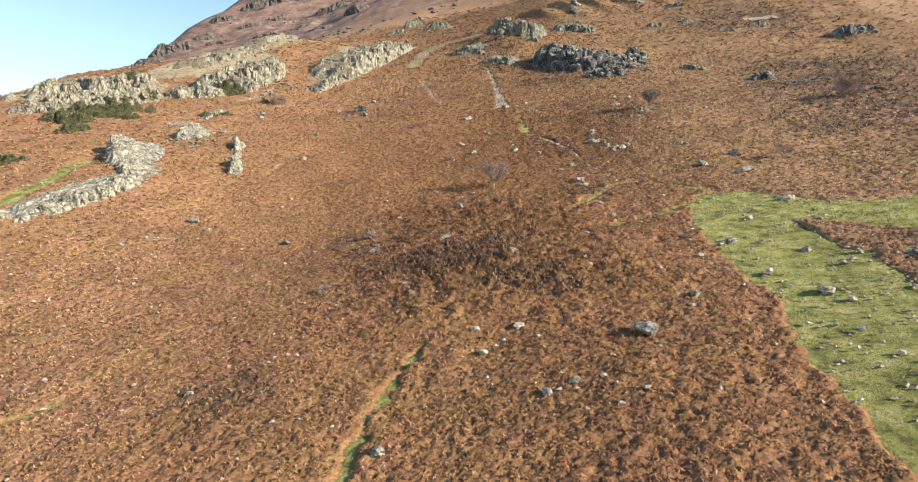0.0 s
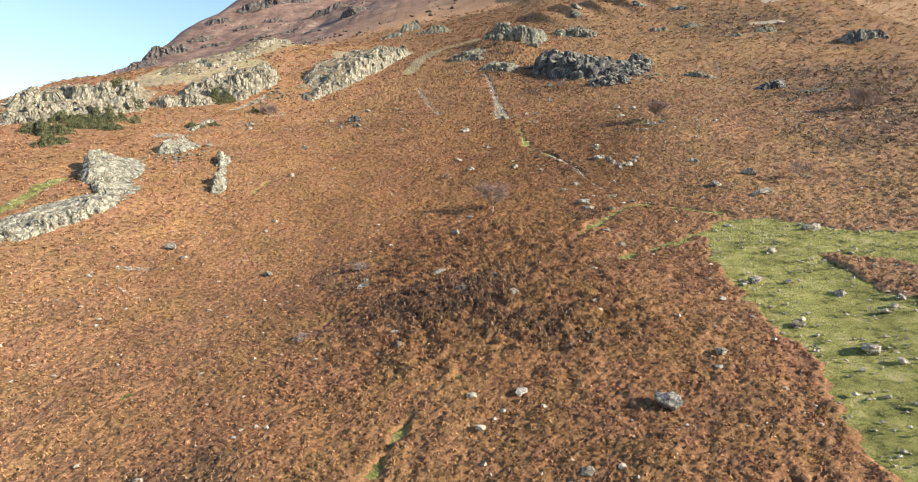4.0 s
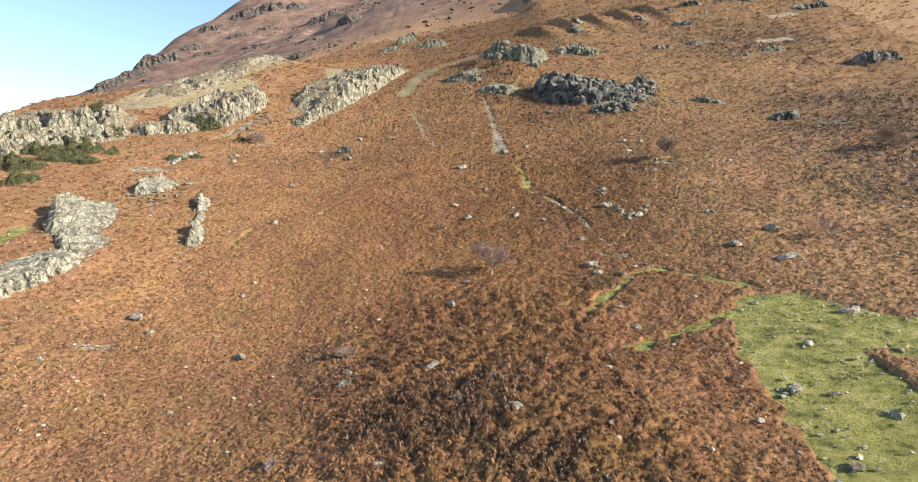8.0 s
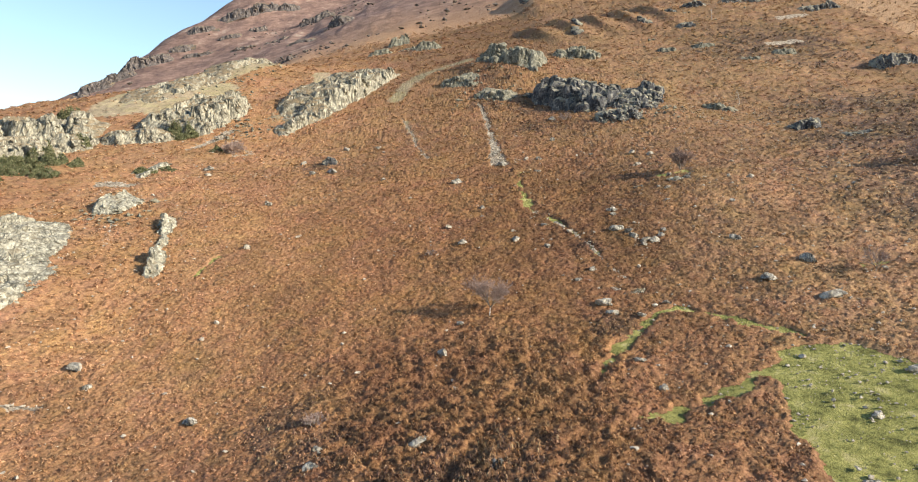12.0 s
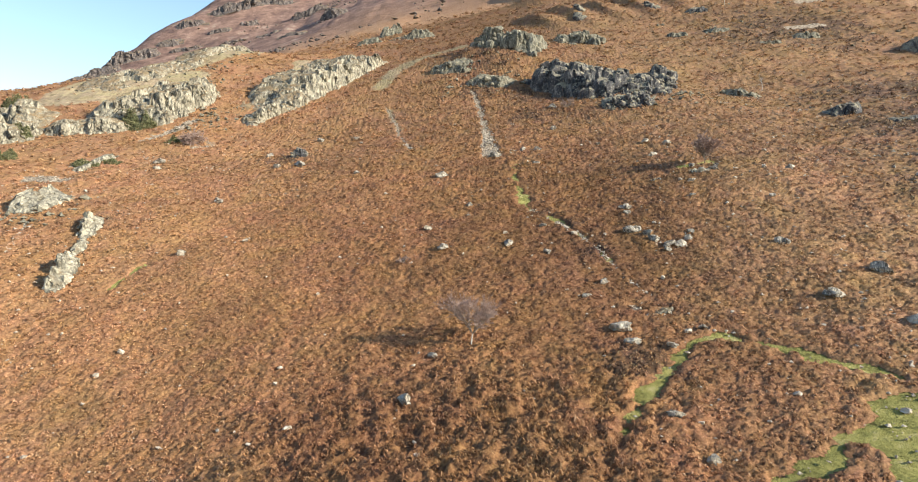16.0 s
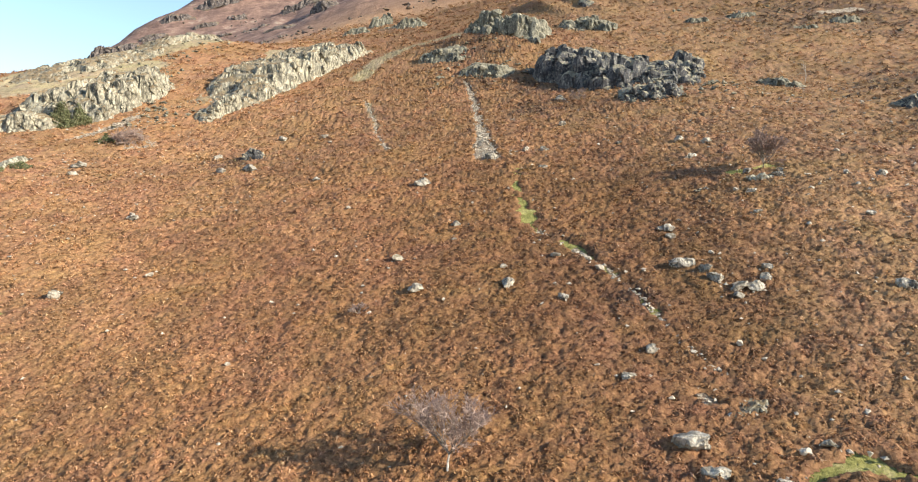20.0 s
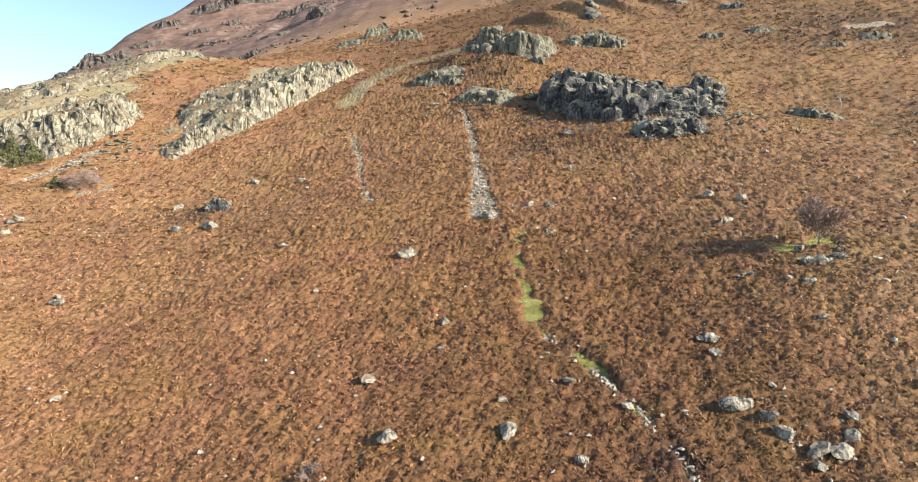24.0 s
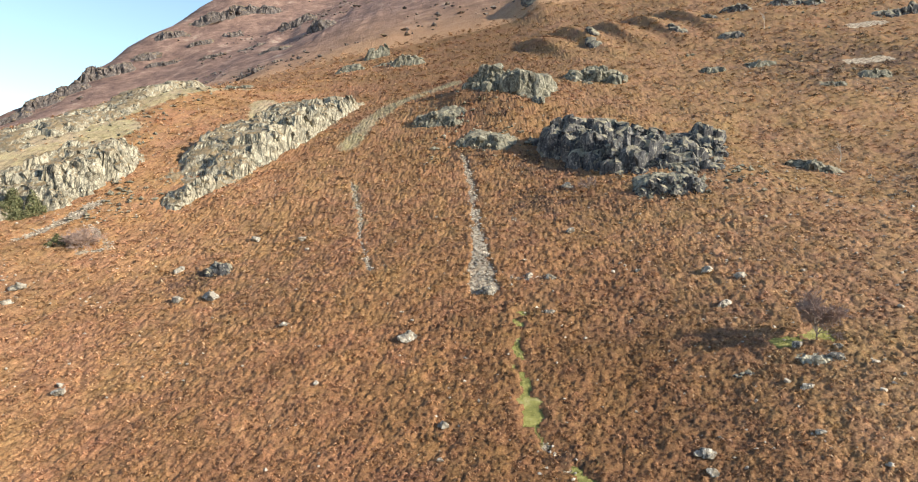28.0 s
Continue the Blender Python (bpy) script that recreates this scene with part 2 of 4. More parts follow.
# ---- the lie of the land ----
YK = np.array([0, 45, 75, 105, 135, 165, 200, 240, 290, 350, 600.0])
RISE = np.array([-23.3, -14.0, -7.2, 0.9, 11.8, 22.2, 34.8, 52.7, 73.0, 93.6, 211.2])
CROSS = np.array([14.0, 11.5, 9.9, 8.1, 7.3, 6.9, 6.3, 7.3, 12.4, 18.6, 41.7])
HOLLOW = np.array([1.2, 3.1, 4.3, 5.1, 5.1, 4.3, 2.8, 1.2, -0.1, -0.8, -1.2])
HUMPS = [(5, 70, 1.5), (-24, 90, -1.5), (-44, 98, -0.7), (43, 146, 1.1), (50, 194, 2.5), (-67, 108, 1.1), (-52, 186, -0.6), (-26, 182, -0.7), (76, 210, -1.7),
         (-24, 135, -0.6), (-11, 119, -0.7), (4, 123, 0.6), (29, 139, -1.0), (45, 129, 1.0), (-5, 174, 0.8), (-32, 181, -1.0), (-124, 275, -2.1), (138, 235, -1.0),
         (92, 233, 1.1), (-66, 116, 1.0), (-68, 232, 1.1), (82, 275, -0.8), (-75, 276, 6.0), (-96, 240, 2.5), (44, 258, 1.0), (17, 249, 2.5), (-22, 262, -1.2)]

# Banks that fall steeply to the left: middle, half length, half width, turn, height.
BANKS = [(38, 314, 18, 3, 106, 3.6), (50, 318, 20, 3.2, 106, 4.6), (63, 320, 18, 3, 104, 4.0), (76, 322, 20, 3.2, 104, 4.4), (90, 326, 20, 3.2, 100, 4.0), (47, 405, 24, 8, 95, 8.0), (112, 322, 18, 8, 40, 3.0), (11, 247, 12, 6, 70, 2.5), (135, 228, 9, 6, 20, 2.0)]


def spline(knots, values, y):
    """A smooth curve through the values; straight before the first knot."""
    h, d = np.diff(knots), np.diff(values) / np.diff(knots)
    m = np.r_[d[0], (d[:-1] * h[1:] + d[1:] * h[:-1]) / (h[1:] + h[:-1]), d[-1]]
    i = np.clip(np.searchsorted(knots, y) - 1, 0, len(knots) - 2)
    u = np.clip((y - knots[i]) / h[i], 0, 1)
    a = (2 * u**3 - 3 * u**2 + 1) * values[i] + (u**3 - 2 * u**2 + u) * h[i] * m[i]
    a = a + (3 * u**2 - 2 * u**3) * values[i + 1] + (u**3 - u**2) * h[i] * m[i + 1]
    return np.where(y < knots[0], values[0] + (y - knots[0]) * m[0], a)


def smooth(a, b, v):
    u = np.clip((v - a) / (b - a), 0, 1)
    return u * u * (3 - 2 * u)


def lattice(ix, iy, seed):
    h = np.sin(ix * 127.1 + iy * 311.7 + seed * 74.7) * 43758.5453
    return h - np.floor(h)


def wave(x, y, seed=0):
    """Value noise, 0 to 1, one cell a metre."""
    ix, iy = np.floor(x), np.floor(y)
    u, v = x - ix, y - iy
    u, v = u * u * (3 - 2 * u), v * v * (3 - 2 * v)
    a, b = lattice(ix, iy, seed), lattice(ix + 1, iy, seed)
    c, d = lattice(ix, iy + 1, seed), lattice(ix + 1, iy + 1, seed)
    return (a * (1 - u) + b * u) * (1 - v) + (c * (1 - u) + d * u) * v


def fractal(x, y, seed=0, octaves=4):
    return sum(wave(x * 2**k, y * 2**k, seed + k) * 0.5 ** (k + 1) for k in range(octaves)) / (1 - 0.5**octaves)


def broad(x, y):
    """Height of the hillside without its small roughness."""
    x, y = np.asarray(x, float), np.asarray(y, float)
    u = np.where(x > 160, 1.6 + 1.2 * np.tanh((x - 160) / 120), x / 100)
    near = np.maximum(y, 0)
    z = spline(YK, RISE, y) + spline(YK, CROSS, near) * u + spline(YK, HOLLOW, near) * u * u / (1 + 0.15 * u * u)
    for hx, hy, h in HUMPS:
        z = z + h * np.exp(-((x - hx) ** 2 + (y - hy) ** 2) / (2 * (10 + 0.03 * hy) ** 2))
    for bx, by, a, b, turn, h in BANKS:
        c, s = np.cos(np.radians(turn)), np.sin(np.radians(turn))
        p, q = (x - bx) * c + (y - by) * s, -(x - bx) * s + (y - by) * c
        z = z + h * np.exp(-((p / a) ** 2)) * np.where(q > 0, np.exp(-((q / b) ** 2)), np.exp(-((q / (3.5 * b)) ** 2)))
    z = z + 0.47 * np.maximum(y - 600, 0) - 1.3 * np.maximum(y - 950, 0)
    edge = -274 + 0.36 * (y - 503)
    z = z + 50 * smooth(380, 680, y) * np.where(x > edge, np.exp(-(((x - edge) / 85) ** 2)), 1)
    z = z - 0.9 * np.maximum(edge - x - 5, 0) * smooth(430, 500, y)
    z = z - 0.5 * np.maximum(-x - 136, 0) * smooth(150, 210, y) * smooth(430, 330, y)
    return -75 + np.logaddexp(0, (z + 75) / 12) * 12

# Turf: a large sheep-cropped lawn, and strips of grass along the paths. Points of outlines and of lines, in metres.
LAWN = [(33, 92), (40, 91), (45, 85), (49, 82), (70, 80), (70, 60), (56, 62), (48, 67), (44, 73), (40, 77), (39.5, 74), (40.5, 68), (41, 62), (40, 54), (60, 30), (55, 8), (20, 8),
        (21, 28), (23, 33), (24.5, 41), (26, 49), (28, 60), (28, 69), (29, 81)]
ISLAND = [(43, 66.5), (47, 63), (58, 58), (58, 48), (46, 50), (42, 56), (41.5, 62)]
GRASS_LINES = [([(18, 82), (23, 83.6), (26, 85), (31, 88)], 1.4), ([(9.5, 77), (13.4, 79), (18, 82)], 0.6), ([(16.5, 91), (19, 95), (22, 98.5), (25.3, 102.2)], 1.1), ([(25.3, 102.2), (27.8, 103), (30.4, 100.8), (33.3, 97.3), (37.4, 93.8)], 1.3),
               ([(-7, 34), (-5.5, 43), (-3.8, 49.3), (-1.8, 53.3), (0.7, 56.7)], 0.9), ([(0.7, 56.7), (4, 62), (7.3, 66.6)], 0.5), ([(15.6, 159), (14.4, 151), (14.7, 143), (14.4, 140)], 1.4),
               ([(14.4, 140), (15.6, 136.6), (17.6, 134), (19, 130.4), (20.4, 126), (22.3, 118)], 0.85), ([(24, 112), (25.5, 107), (27, 103)], 0.5), ([(-54, 67), (-49, 75), (-48, 84)], 0.5),
               ([(-33, 46), (-30, 48)], 0.8), ([(-27, 59), (-24, 62)], 0.7), ([(-76, 98), (-72, 104), (-70, 116), (-72, 126)], 2.6), ([(-86, 120), (-86, 130)], 1.5),
               ([(-35, 122), (-33, 131)], 1.0), ([(40.5, 147.2), (44, 147.6)], 1.9), ([(9, 80), (12, 82)], 0.6), ([(-16, 68), (-12, 68)], 0.5), ([(4, 104), (8, 105)], 0.6),
               ([(53, 109), (56, 109)], 1.0), ([(24, 76), (23, 72)], 0.5)]
SCREE_LINES = [([(11.4, 165.5), (11.3, 171)], 2.2), ([(11.3, 171), (11.2, 182)], 1.4), ([(11.2, 182), (11, 192)], 1.15), ([(11, 192), (10.9, 204), (9.5, 218)], 0.9), ([(15, 167.8), (21.5, 166)], 0.7), ([(17.8, 193), (17, 186)], 0.3), ([(-3.5, 172), (-7, 186.5), (-8, 195), (-11.6, 209)], 0.45), ([(15, 137.5), (16.5, 134.5)], 0.6),
               ([(18, 132), (20, 127.5), (22.3, 118), (25, 110)], 0.3), ([(-63, 162), (-70, 164)], 1.9), ([(-56, 141), (-52, 130)], 0.3), ([(-55, 128), (-57, 122)], 0.3), ([(-50, 186), (-46, 188), (-54, 196)], 0.9), ([(-56, 205), (-58, 197), (-62, 190)], 1.2), ([(-45, 94), (-40, 94)], 0.8), ([(114, 262), (122, 262)], 3.5), ([(131, 290), (140, 292)], 3.5),
               ([(-57, 204), (-60, 197)], 1.2), ([(24, 108), (22, 110)], 1.0)]
STRAW_LINES = [([(-15, 228), (-12, 244), (-7, 258), (8, 273)], 2.6), ([(-120, 470), (-105, 480)], 8), ([(-94, 226), (-86, 246), (-76, 270), (-66, 292)], 11), ([(-80, 222), (-72, 240)], 7), ([(-44, 268), (-40, 250)], 4), ([(-11, 207), (-7, 190)], 0.6)]
# Dark heather and bramble, also painted for shaded gaps in tall bracken: middle, reach, and how unbroken it is.
HEATH_SPOTS = [(17.3, 134.8, 1.8, 0.6), (19.3, 130.5, 1.8, 0.5), (21, 122, 2.2, 0.3), (1, 70, 6, 0.25), (-11, 83, 4.5, 0.2), (5, 76, 5, 0.2), (5, 64, 4, 0.35), (-5, 72, 4, 0.2), (-15, 88, 4, 0.2), (88, 134, 24, 0.8), (82, 160, 12, 0.6), (96, 160, 18, 0.7), (20, 99, 3.5, 0.4), (9, 62, 4, 0.3), (-46, 142, 3, 0.3), (24, 210, 7, 0.1), (13, 237, 9, 0.1), (12, 215, 6, 0.0), (24, 194, 6, 0.0), (-17, 46, 4, 0.0),
               (104, 185, 22, 0.4), (112, 260, 26, 0.3), (48, 203, 7, 0.2), (-28, 175, 5, 0.1), (68, 122, 10, 0.2)]


def along(x, y, line):
    """Distance to a broken line."""
    best = np.full(np.shape(x), 1e9)
    for (ax, ay), (bx, by) in zip(line, line[1:]):
        dx, dy = bx - ax, by - ay
        s = np.clip(((x - ax) * dx + (y - ay) * dy) / (dx * dx + dy * dy), 0, 1)
        best = np.minimum(best, np.hypot(x - ax - s * dx, y - ay - s * dy))
    return best


def within(x, y, outline):
    """Signed distance to an outline, positive inside."""
    inside = np.zeros(np.shape(x), bool)
    for (ax, ay), (bx, by) in zip(outline, outline[1:] + outline[:1]):
        if ay != by:
            inside ^= ((ay > y) != (by > y)) & (x < (bx - ax) * (y - ay) / (by - ay) + ax)
    return np.where(inside, 1, -1) * along(x, y, outline + outline[:1])


def zones(x, y):
    """How far turf, scree, straw, heath and the open fell reach at each place, 0 to 1."""
    wob = (fractal(x / 3, y / 3, 5) - 0.5) * 3.0
    fray = (fractal(x / 1.1, y / 1.1, 6, 3) - 0.5) * 2.0
    turf = np.clip(0.5 + np.minimum(within(x, y, LAWN), -within(x, y, ISLAND)) * 0.6 + wob * 0.7, 0, 1)
    for line, half in GRASS_LINES:
        turf = np.maximum(turf, np.clip((half + 0.15 - along(x, y, line) + (wob * 0.5 + fray * 0.7) * min(half + 0.2, 1.6)) / 1.5, 0, 0.85))
    scree, straw = np.zeros(np.shape(x)), np.zeros(np.shape(x))
    for line, half in SCREE_LINES:
        scree = np.maximum(scree, np.clip(half + 0.2 - along(x, y, line) + wob * 0.4 + fray * 0.6, 0, 1))
    for line, half in STRAW_LINES:
        straw = np.maximum(straw, np.clip((half + 0.6 - along(x, y, line) + wob * 0.5) / 1.5, 0, 1))
    heath = np.zeros(np.shape(x))
    rough = smooth(0.38, 0.62, fractal(x / 2.2, y / 2.2, 63, 3) + 0.12)
    for hx, hy, r, solid in HEATH_SPOTS:
        heath = np.maximum(heath, smooth(1.35, 0.3, np.hypot(x - hx, y - hy) / r + wob * 0.35) * (solid + (1 - solid) * rough))
    fell = smooth(380, 520, y + 30 * (fractal(x / 60, y / 60, 9) - 0.5) + 0.25 * np.abs(x + 40))
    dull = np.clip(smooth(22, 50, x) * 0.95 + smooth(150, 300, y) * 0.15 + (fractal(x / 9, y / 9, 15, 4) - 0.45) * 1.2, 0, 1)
    # Shade put into the soil under thick fern, weaker far off and behind.
    litter_shade = (0.9 - 0.75 * smooth(60, 210, np.maximum(np.abs(x - 3) / 0.66, y - 83))) * (0.35 + 0.65 * smooth(18, 36, y))
    return turf, scree, straw, heath, fell, dull, litter_shade


def height(x, y):
    """The hillside with its hummocks."""
    z = broad(x, y)
    lump = (fractal(x / 14, y / 14, 21, 3) - 0.5) * 1.1 + (fractal(x / 3.2, y / 3.2, 31, 3) - 0.5) * 0.25
    far = smooth(280, 520, y)
    return z + lump + far * ((fractal(x / 50, y / 50, 41, 5) - 0.5) * (14 - 8 * smooth(-120, 0, x)) + (np.abs(fractal(x / 28, y / 28, 47, 5) - 0.5)) * -(12 - 7 * smooth(-120, 0, x)))


def spaced(inner0, inner1, step, lo, hi, growth):
    mid = list(np.arange(inner0, inner1 + step / 2, step))
    a, s = [mid[0]], step
    while a[-1] > lo:
        s *= growth
        a.append(a[-1] - s)
    b, s = [mid[-1]], step
    while b[-1] < hi:
        s *= growth
        b.append(b[-1] + s)
    return np.array(a[:0:-1] + mid + b[1:])


def sheet(name, co, faces, mat, flat=False):
    """A mesh object from numpy arrays of corners and of equal-sided faces."""
    me = bpy.data.meshes.new(name)
    n, k = faces.shape
    me.vertices.add(len(co))
    me.vertices.foreach_set("co", np.ascontiguousarray(co, np.float32).ravel())
    me.loops.add(n * k)
    me.loops.foreach_set("vertex_index", faces.astype(np.int32).ravel())
    me.polygons.add(n)
    me.polygons.foreach_set("loop_start", np.arange(0, n * k, k, dtype=np.int32))
    me.polygons.foreach_set("loop_total", np.full(n, k, np.int32))
    me.polygons.foreach_set("use_smooth", np.full(n, not flat))
    me.materials.append(mat)
    me.update(calc_edges=True)
    return me


def grid_faces(nu, nv):
    i = (np.arange(nu - 1)[:, None] * nv + np.arange(nv - 1)[None, :]).ravel()
    return np.stack([i, i + nv, i + nv + 1, i + 1], 1)


xs = spaced(-75, 80, 0.7, -3500, 3500, 1.06)
ys = spaced(28, 235, 0.7, -3500, 3500, 1.045)
gx, gy = (a.ravel() for a in np.meshgrid(xs, ys, indexing="ij"))
mesh = sheet("ground", np.stack([gx, gy, height(gx, gy)], 1), grid_faces(len(xs), len(ys)), HILL)
for key, values in zip(("turf", "scree", "straw", "heath", "fell", "dull", "litter_shade"), zones(gx, gy)):
    mesh.attributes.new(key, "FLOAT", "POINT").data.foreach_set("value", values.astype(np.float32))
tagged(new("ground", mesh), "bracken-covered hillside rising to a rocky fell, with green turf patches", "hillside", kind="structure")


def spot(x, y):
    return float(height(np.array([float(x)]), np.array([float(y)]))[0])


def part(name, me, parent, label=""):
    ob = new(name, me)
    ob.parent = parent
    return tagged(ob, label) if label else ob


# ---- rock ----
def cells(p, size, seed):
    """For each point the random triple of the nearest of scattered seeds, about one in each box of that size: blocks of jointed rock."""
    q = p / np.asarray(size)
    base = np.floor(q)
    best, pick = np.full(len(p), 1e9), np.zeros((len(p), 3))
    for dx in (-1, 0, 1):
        for dy in (-1, 0, 1):
            for dz in (-1, 0, 1):
                c = base + (dx, dy, dz)
                r = np.stack([np.modf(np.abs(np.sin(c @ np.array(k) + seed) * 43758.5453))[0] for k in ((127.1, 311.7, 74.7), (269.5, 183.3, 246.1), (113.5, 271.9, 124.6))], 1)
                d = ((q - c - r) ** 2).sum(1)
                near = d < best
                best[near], pick[near] = d[near], r[near]
    return pick - 0.5


ROCKS = []


def hull_mesh(name, seed, points, mat, dims, boxy=4.0):
    """An angular block about 1 m across, the hull of scattered points on a rounded box."""
    r = np.random.RandomState(seed)
    d = r.normal(size=(points, 3))
    d /= (np.abs(d) ** boxy).sum(1)[:, None] ** (1 / boxy)
    d *= r.uniform(0.8, 1.0, (points, 1)) * np.array(dims) * 0.5
    bm = bmesh.new()
    for p in d:
        bm.verts.new(p)
    out = bmesh.ops.convex_hull(bm, input=bm.verts)
    bmesh.ops.delete(bm, geom=list({v for v in out["geom_interior"] + out["geom_unused"] if isinstance(v, bmesh.types.BMVert)}), context="VERTS")
    me = bpy.data.meshes.new(name)
    bm.to_mesh(me)
    bm.free()
    me.materials.append(mat)
    return me


def stone_mesh(seed, mat):
    """A rough boulder with broken faces, ledges and cracks, about 1 m across."""
    r = np.random.RandomState(seed)
    bm = bmesh.new()
    bmesh.ops.create_icosphere(bm, subdivisions=3, radius=1.0)
    d = np.array([v.co[:] for v in bm.verts])
    p = d / (np.abs(d) ** 3.0).sum(1)[:, None] ** (1 / 3.0) * np.array([0.56, 0.43, 0.4])
    for _ in range(9):
        n = r.normal(size=3) + (0, 0, 0.3)
        n /= np.linalg.norm(n)
        p = p - n * np.clip(p @ n - r.uniform(0.2, 0.34), 0, None)[:, None] * 0.9
    p = p + cells(p + seed, (0.34, 0.4, 0.3), seed) * 0.13 + cells(p * 1.3 + seed * 3, (0.15, 0.17, 0.13), seed + 5) * 0.05
    for v, q in zip(bm.verts, p):
        v.co = q
    me = bpy.data.meshes.new("boulder")
    bm.to_mesh(me)
    bm.free()
    me.materials.append(mat)
    return me


BLOCKS = {m.name: [hull_mesh("block", 300 + k, 15, m, (0.75, 1.0, 1.25 + 0.2 * (k % 3))) for k in range(8)] for m in (PALE_ROCK, BARE_ROCK, GREY_ROCK, LICHEN_ROCK, FELL_ROCK)}


def buttress_mesh(seed, mat):
    """A rounded upright bulge of jointed rock, about 1 m across, with cracks and ledges."""
    bm = bmesh.new()
    bmesh.ops.create_icosphere(bm, subdivisions=3, radius=1.0)
    d = np.array([v.co[:] for v in bm.verts])
    p = d / (np.abs(d) ** 5.0).sum(1)[:, None] ** (1 / 5.0) * np.array([0.44, 0.5, 0.62])
    p = p * (1 - 0.22 * np.clip(p[:, 2:] / 0.62, 0, 1) ** 2)
    lean = np.stack([p[:, 0] + 0.25 * p[:, 2], p[:, 1] - 0.15 * p[:, 2], p[:, 2]], 1)
    p = p + cells(lean + seed, (0.4, 0.45, 0.8), seed) * 0.15 + cells(lean + seed * 3, (0.17, 0.2, 0.36), seed + 5) * 0.09
    for v, q in zip(bm.verts, p):
        v.co = q
    me = bpy.data.meshes.new("buttress")
    bm.to_mesh(me)
    bm.free()
    me.materials.append(mat)
    return me


BUTTRESS = {m.name: [buttress_mesh(400 + k, m) for k in range(6)] for m in (PALE_ROCK, BARE_ROCK, GREY_ROCK, LICHEN_ROCK)}


def outcrop(label, x, y, length, width, turn, tall, mat, steep=0.7, step=0.5, block=1.6, seed=0, back=0.7, group="", broken=0.5, grassy=0.2, blocks=None, buttresses=0):
    """A crag: bedrock in a long hump that breaks off steeply on its front side (local -v), and the jointed blocks that stand out of it.
    turn: degrees of its long axis from +x; broken: how uneven it is; grassy: how much of it sinks under the turf."""
    nu, nv = max(12, int(length / step)), max(12, int(width * 1.5 / step))
    u, w = np.linspace(-1, 1, nu), np.linspace(0, 1, nv)
    v = 2 * w**1.3 - 1
    uu, vv = (a.ravel() for a in np.meshgrid(u, v, indexing="ij"))
    c, s = math.cos(radians(turn)), math.sin(radians(turn))
    lx, ly = uu * length / 2, vv * width / 2
    wob = (fractal(lx / 5 + seed * 7.3, ly / 5 + seed * 3.1, seed, 3) - 0.5) * 1.1
    big = np.stack([lx + ly * 0.35 + wob * 2, ly * 0.8 + wob * 2, 0 * lx], 1)
    tower = cells(big, (block * 2.3, block * 3.2, 9e3), seed + 11)
    r = (np.abs(uu) ** 2.4 + np.abs(vv) ** 2.4) ** (1 / 2.4) + wob * 0.4
    front = smooth(-1.0, -1.0 + 0.75 * (1 - steep) + 0.08, vv + wob * 0.3 + tower[:, 1] * 0.45 * broken)
    rear = 1 - back * np.clip((vv + 0.75) / 1.75, 0, 1) ** 0.9
    ends = smooth(1.02, 0.4, np.abs(uu) + wob * 0.3)
    uneven = 1 + broken * (0.7 * tower[:, 0] - 0.25) + 0.3 * wob - grassy * smooth(0.5, 0.75, fractal(lx / 4 + seed, ly / 4, seed + 9, 3)) * 1.5
    h = tall * front * rear * ends * smooth(1.08, 0.72, r) * np.clip(uneven, 0, 1.1)
    px, py = x + lx * c - ly * s, y + lx * s + ly * c
    p = np.stack([px, py, h], 1)
    turned = np.stack([lx + 0.3 * h, ly, h - 0.25 * lx], 1)
    bite = smooth(0.0, 0.3, h / tall)[:, None]
    off = cells(turned, (block * 0.8, block * 1.1, block * 1.7), seed) * block * 0.6 + cells(turned + 31, (block * 0.36, block * 0.45, block * 0.7), seed + 3) * block * 0.3
    p = p + bite * off * (1, 1, 0.35)
    p[:, 2] += height(p[:, 0], p[:, 1]) - 0.5 - 0.6 * smooth(0.9, 1.2, r) + 0.25 * (h > 0.4)
    ROCKS.append((x, y, length / 2, width / 2, c, s, h.reshape(nu, nv) > 0.55))
    root = tagged(new("rock_outcrop"), label, "rock outcrop", group)
    root.location = (x, y, spot(x, y))
    p -= root.location
    part("bedrock", sheet("bedrock", p, grid_faces(nu, nv), mat, True), root)
    rd = np.random.RandomState(seed + 500)
    weight = (h > 0.2 * tall) * (0.06 + 2.5 * (vv < -0.45)) * (0.3 + (np.abs(uu) < 0.9))
    many = blocks if blocks is not None else int(np.clip(length * width / block**2 / 9, 4, 50))
    lean = rd.uniform(-0.35, -0.1)
    if weight.sum():
        for k in rd.choice(len(p), many, p=weight / weight.sum()):
            ob = part("block", BLOCKS[mat.name][rd.randint(8)], root)
            size = block * rd.uniform(0.55, 1.5) * (0.5 + 0.6 * h[k] / tall)
            sz = size * rd.uniform(0.6, 1.15)
            ob.location = p[k] + np.array((s, -c, 0)) * size * 0.1 + (0, 0, size * rd.uniform(0.0, 0.3) - sz * 0.6)
            ob.rotation_euler = (rd.normal(0, 0.15) + lean * s, rd.normal(0, 0.15) + lean * c, radians(turn) + rd.normal(0, 0.45))
            ob.scale = size * rd.uniform(0.8, 1.6), size * rd.uniform(0.7, 1.3), sz
